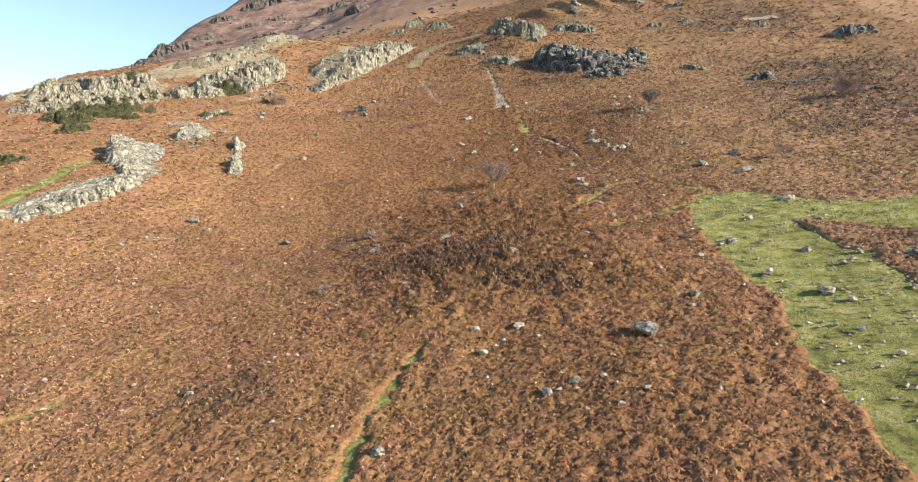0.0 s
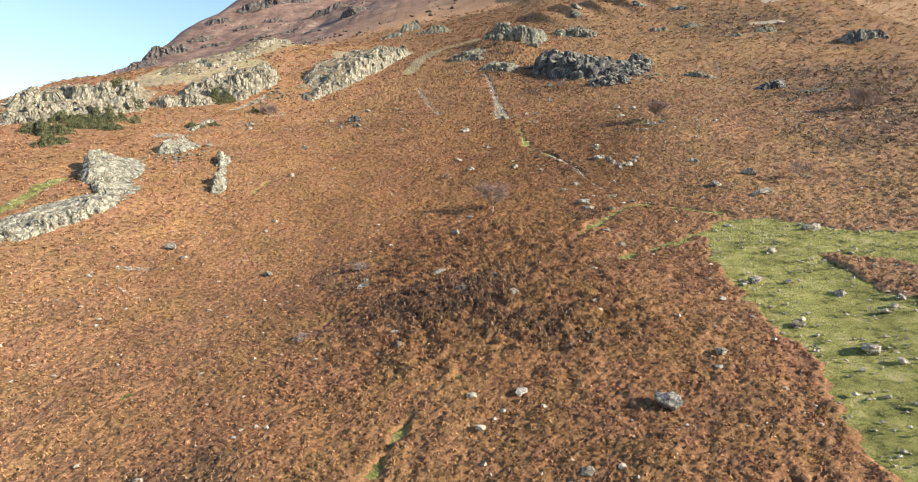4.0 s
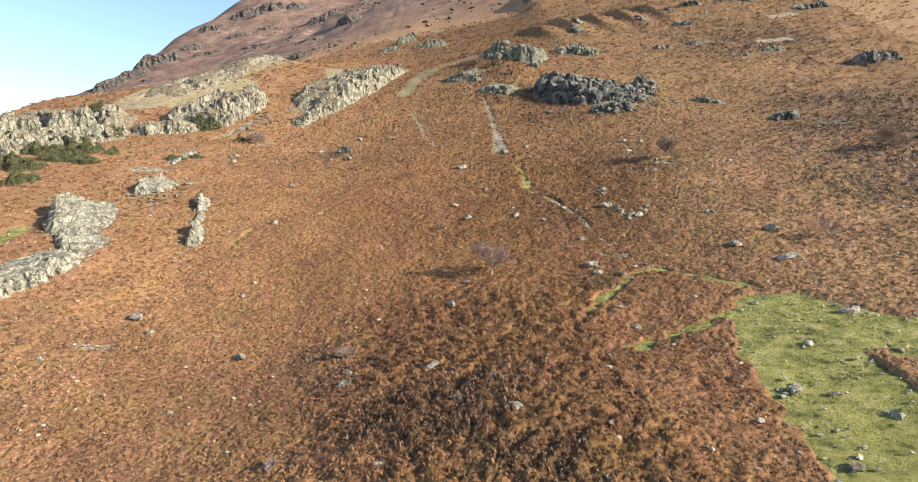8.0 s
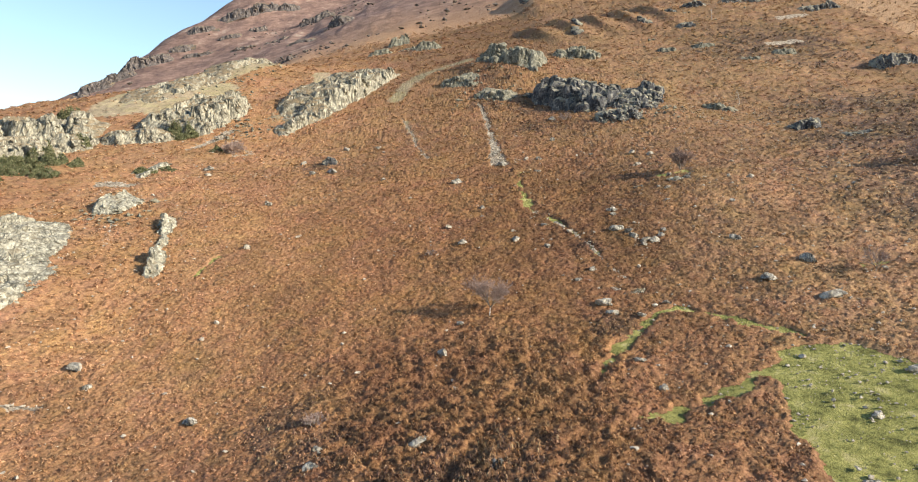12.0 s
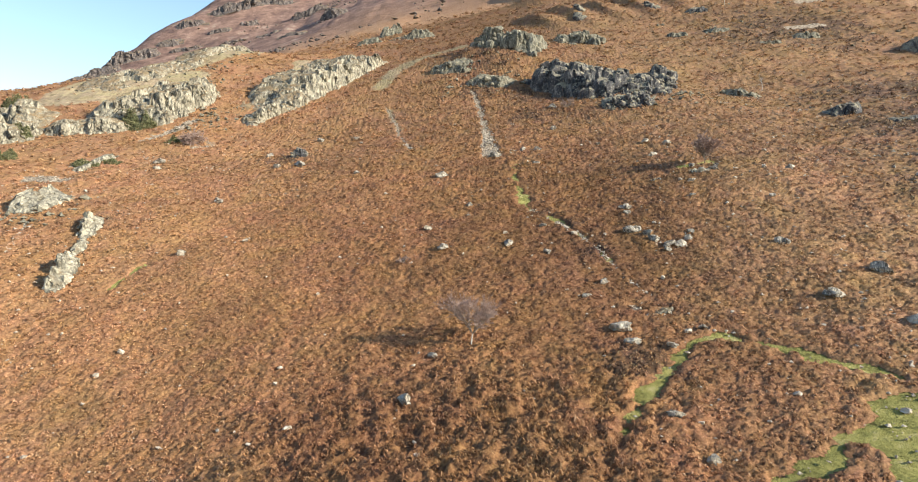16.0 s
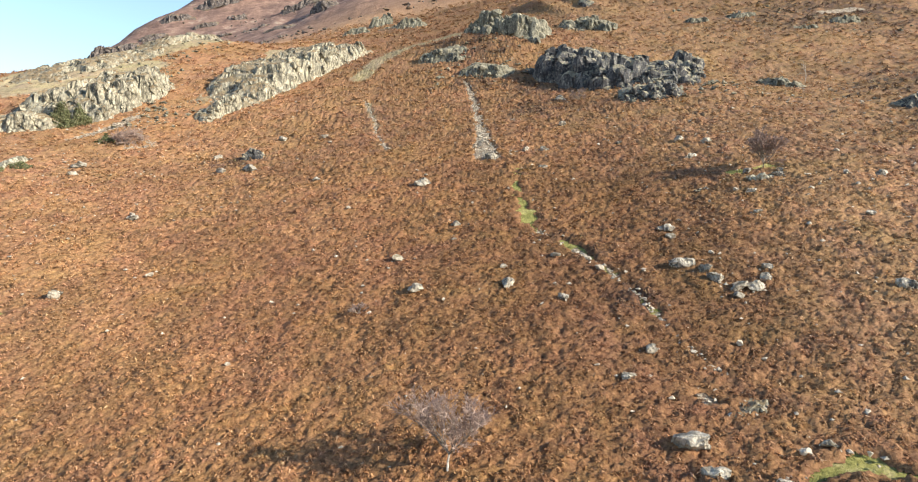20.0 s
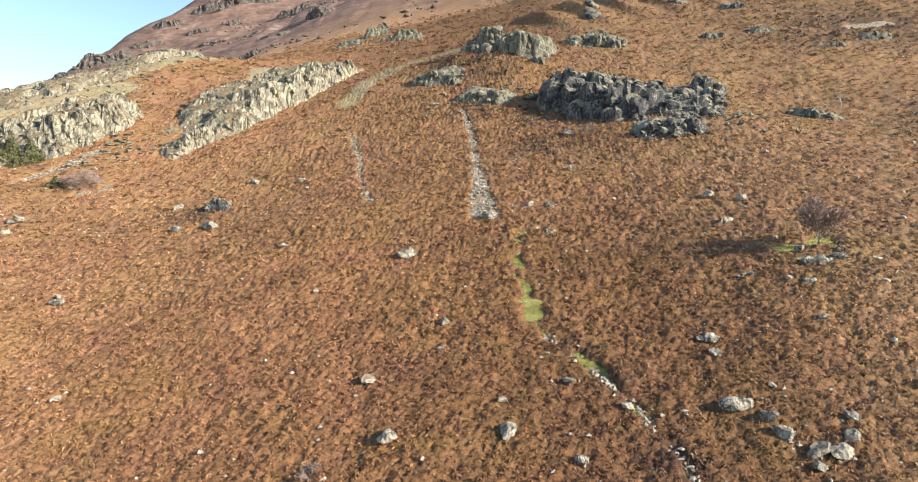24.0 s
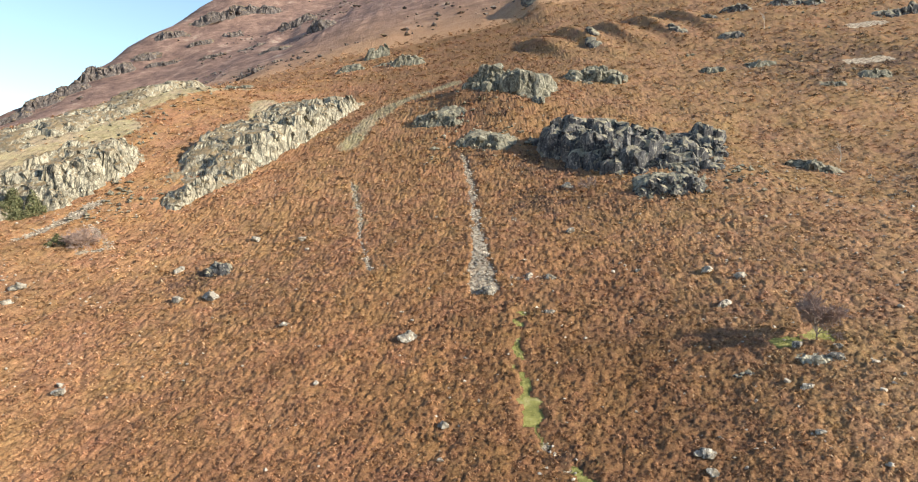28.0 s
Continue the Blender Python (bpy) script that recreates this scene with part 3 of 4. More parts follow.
    for k in range(buttresses):
        row = k % 3
        u0, v0 = -0.82 + 1.64 * (k + 0.5 * rd.rand()) / buttresses, (-0.78, -0.5, -0.15)[row] + rd.uniform(-0.1, 0.1)
        i = np.argmin((uu - u0) ** 2 + (vv - v0) ** 2)
        ob = part("buttress", BUTTRESS[mat.name][rd.randint(6)], root)
        w = min(2.3 * block, 0.85 * tall) * rd.uniform(0.7, 1.35)
        sz = w * rd.uniform(0.9, 1.5)
        ob.location = p[i] + (0, 0, w * rd.uniform(0.1, 0.35) - sz * 0.45)
        ob.rotation_euler = (rd.normal(-0.05, 0.12), rd.normal(0.15, 0.12), radians(-22) + rd.normal(0, 0.22))
        ob.scale = w * rd.uniform(0.7, 1.2), w, sz
    return root


def on_rock(x, y):
    """Whether bare rock stands there."""
    bare = np.zeros(np.shape(x), bool)
    for rx, ry, a, b, c, s, mask in ROCKS:
        u, v = ((x - rx) * c + (y - ry) * s) / a, (-(x - rx) * s + (y - ry) * c) / b
        i = np.clip(((u + 1) / 2 * mask.shape[0]).astype(int), 0, mask.shape[0] - 1)
        j = np.clip((np.clip((v + 1) / 2, 0, 1) ** (1 / 1.3) * mask.shape[1]).astype(int), 0, mask.shape[1] - 1)
        bare |= (np.abs(u) < 1) & (np.abs(v) < 1) & mask[i, j]
    return bare


SLAB = "long whaleback crag of pale grey lichened rock with vertical cracks"
outcrop(SLAB, -34, 240, 72, 23, 71, 6.5, PALE_ROCK, 0.8, 0.45, 1.5, 1, 0.5, broken=0.45, grassy=0.35, blocks=120)
outcrop("cracked lower toe of a long pale crag", -41.5, 207.5, 13, 7, 62, 4.5, PALE_ROCK, 0.8, 0.36, 1.2, 63, 0.7, broken=0.7, grassy=0.2, blocks=40)
outcrop("cracked pale rock face above green gorse", -68, 213, 33, 22, 70, 7.0, PALE_ROCK, 0.8, 0.45, 1.5, 2, 0.5, broken=0.65, grassy=0.45, blocks=90)
outcrop("broken pale rock behind green gorse bushes", -74, 209, 20, 10, 8, 5, PALE_ROCK, 0.7, 0.42, 1.5, 22, 0.5)
outcrop("pale grassy rock shoulder on the skyline of the hillside", -77, 280, 44, 18, 72, 3.0, PALE_ROCK, 0.4, 0.6, 1.5, 3, 0.4, broken=0.3, grassy=0.5, blocks=10)
outcrop("low pale rock ribs on a grassy dome", -85, 246, 50, 22, 68, 2.4, PALE_ROCK, 0.4, 0.6, 1.5, 23, 0.4, broken=0.4, grassy=0.9, blocks=12)
outcrop("broken pale rock face above tall gorse", -104, 181, 40, 16, 22, 5.5, PALE_ROCK, 0.6, 0.45, 1.4, 65, 0.6, broken=0.7, grassy=0.5, blocks=70)
outcrop("low cracked pale rock buttress under a larger crag", -78, 198, 22, 11, 15, 4.5, PALE_ROCK, 0.7, 0.42, 1.3, 4)
outcrop("broken pale crag above dark gorse bushes", -110, 201, 50, 20, 16, 7, PALE_ROCK, 0.6, 0.5, 1.7, 5, 0.5, broken=0.6, grassy=0.3)
outcrop("broken pale rock steps above the gorse", -100, 190, 44, 16, 16, 5, PALE_ROCK, 0.6, 0.45, 1.5, 61, 0.6, broken=0.7, grassy=0.4, blocks=50)
outcrop("high fin of pale bare rock with a shaded overhanging side", -63.2, 131, 25, 12, -68, 4.2, BARE_ROCK, 0.92, 0.32, 1.0, 62, 0.97, broken=0.45, grassy=0.15, blocks=70)
outcrop("tilted slab of pale bare rock below a fin", -57.5, 120, 15, 9, -55, 2.0, BARE_ROCK, 0.6, 0.32, 1.0, 64, 0.9, broken=0.6, grassy=0.3, blocks=40)
outcrop("low rib of pale bare rock sinking into bracken", -62, 107.5, 27, 11, 58, 2.5, BARE_ROCK, 0.5, 0.32, 1.0, 6, 0.8, broken=0.55, grassy=0.35, blocks=90)
outcrop("pale bare rock rib sinking into grass", -71.5, 97, 14, 7, 40, 1.9, BARE_ROCK, 0.45, 0.36, 1.1, 7, broken=0.6, grassy=0.3, blocks=30)
outcrop("rounded pale rock knob in the bracken", -58.5, 148.5, 11, 7, -115, 3.2, BARE_ROCK, 0.6, 0.36, 1.2, 8, 0.85, broken=0.5, grassy=0)
for k, (ox, oy, ol, ow, oh) in enumerate([(-45.6, 138.5, 10, 2.4, 2.5), (-43.4, 131.5, 7, 1.6, 1.6), (-41.6, 124.5, 12, 2.5, 2.9)]):
    outcrop("narrow upright rock rib with a dark shaded side", ox, oy, ol, ow, -76, oh, BARE_ROCK, 0.9, 0.25, 0.8, 90 + k, 0.8, group="broken rib", broken=0.8, grassy=0.2, blocks=26)
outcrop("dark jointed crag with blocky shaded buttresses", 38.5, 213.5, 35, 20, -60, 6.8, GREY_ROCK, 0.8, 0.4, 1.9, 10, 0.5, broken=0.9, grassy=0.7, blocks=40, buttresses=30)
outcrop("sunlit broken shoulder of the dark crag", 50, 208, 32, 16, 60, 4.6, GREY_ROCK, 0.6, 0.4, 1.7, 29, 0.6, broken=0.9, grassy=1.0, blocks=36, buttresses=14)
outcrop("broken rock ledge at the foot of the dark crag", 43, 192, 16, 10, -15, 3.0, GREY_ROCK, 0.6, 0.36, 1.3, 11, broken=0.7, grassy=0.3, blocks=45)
outcrop("grey-green lichened rock knoll above the dark crag", 22, 251, 27, 17, -28, 6.5, LICHEN_ROCK, 0.55, 0.45, 1.8, 12, 0.5, broken=0.6, grassy=0.3, blocks=50, buttresses=16)
outcrop("pale lichened rock knoll on top of a grassy rise", 45, 262, 20, 10, -8, 4.5, LICHEN_ROCK, 0.55, 0.45, 1.4, 13, 0.5, broken=0.6, blocks=45, buttresses=8)
outcrop("small broken rock steps beside a scree gully", 4.5, 236, 16, 9, -15, 3.4, LICHEN_ROCK, 0.7, 0.42, 1.3, 14, broken=0.8, grassy=0.4)
outcrop("small broken rock steps beside a scree gully", 14.5, 223, 16, 9, -20, 2.8, LICHEN_ROCK, 0.7, 0.42, 1.2, 15, broken=0.8, grassy=0.6)
outcrop("tilted grey rock slab on the open slope", 72.5, 202, 13, 6, -48, 2.0, LICHEN_ROCK, 0.7, 0.36, 1.2, 16, broken=0.6)
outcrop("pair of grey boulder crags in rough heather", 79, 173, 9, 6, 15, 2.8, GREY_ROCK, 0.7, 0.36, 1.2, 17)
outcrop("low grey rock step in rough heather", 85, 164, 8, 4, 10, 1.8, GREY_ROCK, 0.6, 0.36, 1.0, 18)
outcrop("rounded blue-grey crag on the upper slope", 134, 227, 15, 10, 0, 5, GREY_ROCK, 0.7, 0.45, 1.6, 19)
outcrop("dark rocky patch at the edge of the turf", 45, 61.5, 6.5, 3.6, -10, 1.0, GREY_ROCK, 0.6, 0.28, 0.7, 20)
outcrop("thin line of pale rocks breaking through bracken", -63.5, 173, 17, 4.5, 80, 1.5, BARE_ROCK, 0.5, 0.36, 1.0, 24, broken=0.8, grassy=0.5)
outcrop("low pale rocks at the foot of a hawthorn", 41, 144, 6, 3.4, -35, 1.2, BARE_ROCK, 0.6, 0.28, 0.7, 25, blocks=16)
outcrop("cluster of broken grey rocks in bracken", 34, 144, 4, 2.4, 0, 0.9, GREY_ROCK, 0.6, 0.28, 0.6, 26, blocks=14)
outcrop("dark broken rocks with a bramble in the bracken", -25.7, 178.4, 5, 4, 0, 2.8, GREY_ROCK, 0.7, 0.3, 0.9, 27, blocks=14)
outcrop("low broken pale rocks beside the path", 24, 109, 5, 3, 20, 0.8, PALE_ROCK, 0.6, 0.28, 0.6, 28, blocks=14, grassy=0.4)
UPPER = "small rock outcrop high on the rusty fellside"
for k, (ox, oy, ol, ow, oh, oturn) in enumerate([(78, 265, 9, 5, 2.5, 0), (91, 266, 13, 5, 2.2, 5), (98, 243, 9, 4, 2.0, -10), (112, 249, 10, 5, 2.4, 0), (-25, 371, 14, 9, 6, 20),
                                                (-9, 329, 15, 8, 4.5, 0), (-31, 334, 14, 7, 3.5, 10), (-71, 331, 16, 8, 3.5, 0), (-13, 338, 26, 5, 2, 8)]):
    outcrop(UPPER, ox, oy, ol, ow, oturn, oh, LICHEN_ROCK, 0.5, 0.5, 1.4, 30 + k, group="upper outcrops")
RAVINE = "shaded crag along a hollow high on the fell"
for k, (ox, oy, ol, ow, oh, oturn) in enumerate([(44, 404, 20, 9, 4, -85), (53, 302, 10, 5, 2.6, -85), (55, 312, 10, 5, 3, -85), (82, 307, 12, 5, 2.4, -80), (97, 313, 12, 4, 2, -40), (107, 322, 16, 8, 3, -25),
                                                (131, 327, 26, 9, 4, 0), (150, 299, 22, 8, 3.5, 0), (96, 296, 12, 6, 2.5, 0)]):
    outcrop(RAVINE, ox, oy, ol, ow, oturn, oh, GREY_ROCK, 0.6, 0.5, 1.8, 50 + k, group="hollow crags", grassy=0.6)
FAR = "dark broken crag on the distant fellside"
for k, (ox, oy, ol, ow, oh, oturn) in enumerate([(-236, 555, 46, 22, 16, 20), (-240, 520, 30, 16, 10, 20), (-250, 507, 30, 18, 12, 20), (-198, 565, 30, 10, 6, 15), (-212, 615, 26, 12, 8, 20), (-184, 643, 50, 20, 13, 15), (-153, 654, 38, 14, 9, 5), (-113, 607, 36, 16, 10, 0), (-81, 540, 24, 18, 14, -35), (-160, 549, 24, 9, 5, 10), (-99, 439, 18, 9, 4, 0), (-162, 609, 22, 10, 6, 10), (-184, 593, 22, 9, 5, 15), (-255, 485, 24, 12, 8, 20), (-216, 576, 22, 10, 7, 15), (-105, 511, 26, 9, 3.5, 0), (-134, 560, 26, 9, 4, 5)]):
    outcrop(FAR, ox, oy, ol, ow, oturn, oh * 0.7, FELL_ROCK, 0.6, 0.9, 3.2, 70 + k, group="fell crags", broken=0.6, grassy=0.6)


# ---- boulders ----
STONES = [stone_mesh(200 + k, STONE) for k in range(12)]
SMALL = [stone_mesh(220 + k, PEBBLE) for k in range(4)]
PLACED = []


def boulder(x, y, size, label, group):
    k = len(PLACED)
    ob = tagged(new("boulder", STONES[k % 12] if size > 0.8 else SMALL[k % 4]), label, "boulder", group)
    sink = 0.12 if size > 0.9 else 0.05
    size *= 0.9 if "row" in group else 1.1
    ob.location = (x, y, spot(x, y) + size * (0.3 - sink) + (0.14 if "turf" not in group else 0.0))
    ob.rotation_euler, ob.scale = (random.uniform(-0.25, 0.25), random.uniform(-0.25, 0.25), random.uniform(0, 6.28)), (size, size, size * random.uniform(0.55, 0.82))
    PLACED.append((x, y, size))
    return ob


for x, y, size in [(43.1, 84.6, 2.1), (32.1, 54.8, 2.1), (30.3, 71.1, 2.0), (29.3, 60.3, 1.5), (36.3, 66.4, 1.4), (35.9, 79.2, 1.3), (38.5, 62.0, 1.0), (33.2, 70.1, 1.0), (35.3, 89.6, 0.9),
                   (33.1, 52.8, 0.9), (29.4, 48.5, 0.7), (29.1, 64.6, 0.7), (30.3, 61.7, 0.7), (30.6, 47.2, 0.6), (31, 72.2, 0.8), (29, 70.4, 0.8), (37.2, 61.2, 1.1), (40.0, 63.5, 1.3)]:
    boulder(x, y, size * 0.8, "grey angular boulder lying on cropped green turf", "boulders on the turf")
for x, y, size in [(15.2, 50.5, 2.3), (1.1, 72.3, 1.6), (-1.0, 80.9, 1.5), (-9.8, 79.7, 1.4), (4.9, 75.8, 1.3), (6.3, 70.0, 1.2), (-4.1, 63.7, 1.2), (21.4, 57.4, 1.1), (-5.0, 66.4, 1.0),
                   (5.6, 54.3, 1.0), (8.6, 44.9, 1.0), (1.9, 54.3, 0.8), (6.5, 43.5, 1.0), (12.9, 42.4, 0.7), (-14.1, 68.8, 0.7), (2.3, 50.6, 0.8), (10.8, 40.8, 0.8), (13.7, 66.3, 0.7),
                   (13.8, 68.4, 0.6), (10.6, 44.8, 0.5), (-3.9, 72.9, 0.6), (-21.3, 67.5, 0.5), (4.1, 52.5, 0.5), (6.9, 52.3, 0.5), (-14.6, 53.1, 0.5), (-4.5, 38.5, 1.0)]:
    boulder(x - 0.2, y - (1.2 if y < 70 else 0.0), size, "pale lichened boulder half sunk in rusty bracken", "boulders in bracken")
for x, y, size in [(-40.3, 100.4, 1.9), (-23.7, 90.1, 1.5), (-10.0, 82.4, 1.3), (-37.1, 96.8, 1.0), (-46.8, 90.5, 0.9), (-38.2, 77.0, 0.6), (-37.8, 75.5, 0.5), (-39.8, 85.5, 0.5), (-36.6, 79.6, 0.5),
                   (-27.8, 109.4, 0.7), (-28.2, 105.8, 0.7), (-8.4, 95.5, 0.8), (2.4, 103.8, 1.0), (0.6, 97.1, 1.5), (-10.5, 118.4, 0.5), (-23.2, 134.0, 0.8), (-30.2, 130.4, 1.4),
                   (-31.9, 149.3, 1.5), (-32.6, 150.8, 0.9), (-5.9, 148.0, 0.7), (-11.9, 159.4, 1.1), (6.8, 140.5, 1.2), (6.6, 136.2, 0.7), (3.2, 126.6, 1.6), (11.1, 125.8, 1.5), (1.0, 133.1, 1.3),
                   (11.0, 129.1, 0.8), (15.3, 122.9, 1.0)]:
    boulder(x, y, size, "weathered pale stone among flattened brown bracken", "boulders in bracken")
for x, y, size in [(26.3, 126.1, 2.6), (27.6, 124.6, 2.0), (28.2, 123.2, 2.1), (29.3, 121.6, 2.0), (30.6, 121.4, 2.2), (31.7, 122.3, 1.9), (32.6, 123.8, 1.5), (28.9, 120.5, 1.3)]:
    boulder(x, y, size * 0.85, "pale stone in a curved row of boulders", "curved row of boulders")
for x, y, size in [(44.7, 100.9, 2.3), (47.1, 111.0, 2.1), (40.2, 107.1, 2.1), (19.7, 105.1, 2.0), (20.0, 102.8, 1.2), (23.2, 101.3, 1.1), (17.7, 111.8, 1.1),
                   (20.0, 91.5, 1.2), (26.8, 104.2, 1.0), (21.0, 86.8, 1.0), (20.3, 115.0, 1.0), (25.3, 103.8, 0.7), (15.9, 130.7, 0.9), (19.3, 127.3, 0.8), (27.6, 134.2, 1.5), (27.3, 132.2, 1.0),
                   (41.1, 118.8, 1.4), (45.7, 130.7, 1.0), (36.4, 134.3, 0.9), (38.3, 139.7, 1.1), (29.3, 127.6, 0.6), (43.6, 137.7, 0.6), (42.4, 136.0, 0.6), (21.5, 90.5, 0.5), (26.9, 73.8, 0.5)]:
    boulder(x, y, size, "grey stone on the slope of dry bracken", "stones on the slope")
for x, y, size in [(-23.7, 168.8, 2.2), (-51.1, 173.3, 2.4), (-23.9, 189.1, 1.6), (-31.9, 179.2, 1.8), (-27.9, 168.5, 1.6), (-50.1, 169.1, 1.5), (-15.6, 186.6, 1.4), (2.7, 155.1, 2.0),
                   (27.2, 197.9, 2.2), (24.7, 180.0, 1.6), (38.5, 163.8, 1.7), (37.4, 155.6, 1.5), (41.7, 161.2, 1.4), (19.7, 166.3, 1.5), (17.2, 167.3, 1.2), (18.5, 158.0, 1.1), (30.6, 165.9, 0.9),
                   (11.9, 163.6, 2.3), (42.6, 142.9, 1.3), (52.5, 140.1, 1.3), (49.1, 140.8, 0.9), (40.3, 145.6, 1.3), (43.6, 144.6, 1.0)]:
    boulder(x, y, size, "broken grey boulder on the upper bracken slope", "upper boulders")
rnd = np.random.RandomState(7)
while len(PLACED) < 260:
    x, y = rnd.uniform(-60, 62), rnd.uniform(38, 185)
    right = smooth(-10, 40, np.array([x]))[0]
    if rnd.rand() > 0.25 + 0.75 * right or on_rock(np.array([x]), np.array([y]))[0] or abs(x - 3) > 0.7 * y:
        continue
    boulder(x, y, 0.3 + 0.45 * rnd.rand() ** 2, "small pale stone showing through the bracken", "scattered stones")


def rubble(name, label, xy, sizes, mat, seed, proud=0.0):
    """Many small loose stones, too many to count."""
    r = np.random.RandomState(seed)
    base = np.array([(1, 0, 0), (-1, 0, 0), (0, 1, 0), (0, -1, 0), (0, 0, 1), (0, 0, -1)], float)
    tri = np.array([(0, 2, 4), (2, 1, 4), (1, 3, 4), (3, 0, 4), (2, 0, 5), (1, 2, 5), (3, 1, 5), (0, 3, 5)])
    n = len(xy)
    a = r.uniform(0, 6.28, n)
    p = base[None] * r.uniform(0.5, 1.2, (n, 6, 3)) + r.normal(0, 0.15, (n, 6, 3))
    p = p * np.array([1, 0.8, 0.6]) * sizes[:, None, None] * 0.5
    q = np.stack([p[..., 0] * np.cos(a)[:, None] - p[..., 1] * np.sin(a)[:, None], p[..., 0] * np.sin(a)[:, None] + p[..., 1] * np.cos(a)[:, None], p[..., 2]], -1)
    q += np.stack([xy[:, 0], xy[:, 1], height(xy[:, 0], xy[:, 1]) + sizes * 0.12 + proud], 1)[:, None]
    f = (tri[None] + 6 * np.arange(n)[:, None, None]).reshape(-1, 3)
    return tagged(new(name, sheet(name, q.reshape(-1, 3), f, mat, True)), label, name, kind="stuff")


def near_lines(lines, per_metre, spread, r):
    out = []
    for line, half in lines:
        for (ax, ay), (bx, by) in zip(line, line[1:]):
            n = int(math.hypot(bx - ax, by - ay) * per_metre * max(half, 0.6))
            s = r.rand(n)
            out.append(np.stack([ax + (bx - ax) * s, ay + (by - ay) * s], 1) + r.normal(0, spread * half, (n, 2)))
    return np.concatenate(out)


rnd = np.random.RandomState(11)
xy = near_lines([a for a in SCREE_LINES if a[1] < 3], 22, 0.7, rnd)
rubble("scree", "loose grey scree stones in a narrow gully", xy, 0.12 + 0.5 * rnd.rand(len(xy)) ** 2, PEBBLE, 1, 0.05)
xy = np.stack([rnd.uniform(20, 62, 4600), rnd.uniform(28, 93, 4600)], 1)
xy = xy[(zones(xy[:, 0], xy[:, 1])[0] > 0.6) & (rnd.rand(4600) < 0.15 + smooth(0.3, 0.65, fractal(xy[:, 0] / 5, xy[:, 1] / 5, 3)))]
rubble("turf_stones", "scattered small pale stones on cropped turf", xy, 0.13 + 0.45 * rnd.rand(len(xy)) ** 2.5, PEBBLE, 2, 0.06)
xy = np.stack([rnd.uniform(62, 115, 1500), rnd.uniform(105, 200, 1500)], 1)
xy = xy[rnd.rand(1500) < smooth(0.4, 0.6, fractal(xy[:, 0] / 7, xy[:, 1] / 7, 13))]
rubble("heath_stones", "grey broken stones lying in rough dark heather", xy, 0.35 + 0.8 * rnd.rand(len(xy)) ** 3, STONE, 6, 0.2)
xy = np.stack([rnd.uniform(-270, 40, 5200), rnd.uniform(420, 720, 5200)], 1)
xy = xy[(xy[:, 0] > -255 + 0.36 * (xy[:, 1] - 503)) & (rnd.rand(5200) < smooth(0.5, 0.66, fractal(xy[:, 0] / 45, xy[:, 1] / 30, 17)) * (0.3 + 0.7 * smooth(-20, -150, xy[:, 0])))]
rubble("fell_rocks", "broken grey rocks scattered over the distant fellside", xy, 1.2 + 4.0 * rnd.rand(len(xy)) ** 2.5, FELL_ROCK, 8, 0.0)
xy = np.concatenate([np.stack([rnd.uniform(2, 24, 160), rnd.uniform(216, 242, 160)], 1), np.stack([rnd.uniform(-58, -46, 90), rnd.uniform(196, 214, 90)], 1), np.stack([rnd.uniform(-64, -52, 80), rnd.uniform(138, 152, 80)], 1),
                     np.stack([rnd.uniform(36, 62, 120), rnd.uniform(186, 200, 120)], 1), np.stack([rnd.uniform(-100, -60, 300), rnd.uniform(230, 285, 300)], 1), np.stack([rnd.uniform(70, 150, 260), rnd.uniform(235, 330, 260)], 1)])
rubble("crag_stones", "broken pale stones lying round the crags", xy, 0.4 + 1.3 * rnd.rand(len(xy)) ** 2.2, LICHEN_ROCK, 9, 0.25)
near = np.array([(a, b) for a, b, s in PLACED if s > 0.8])
xy = np.repeat(near, 6, 0) + rnd.normal(0, 0.9, (6 * len(near), 2))
rubble("stone_litter", "small broken stones lying round the boulders", xy, 0.15 + 0.4 * rnd.rand(len(xy)) ** 2, PEBBLE, 4, 0.15)
xy = np.stack([rnd.uniform(-75, 110, 18000), rnd.uniform(36, 260, 18000)], 1)
xy = xy[rnd.rand(18000) < 0.1 + 0.4 * smooth(0, 70, xy[:, 0]) + 0.2 * (xy[:, 0] < -35)]
rubble("hillside_stones", "small pale stones scattered through the bracken", xy, 0.22 + 0.45 * rnd.rand(len(xy)) ** 2, PEBBLE, 3, 0.24)


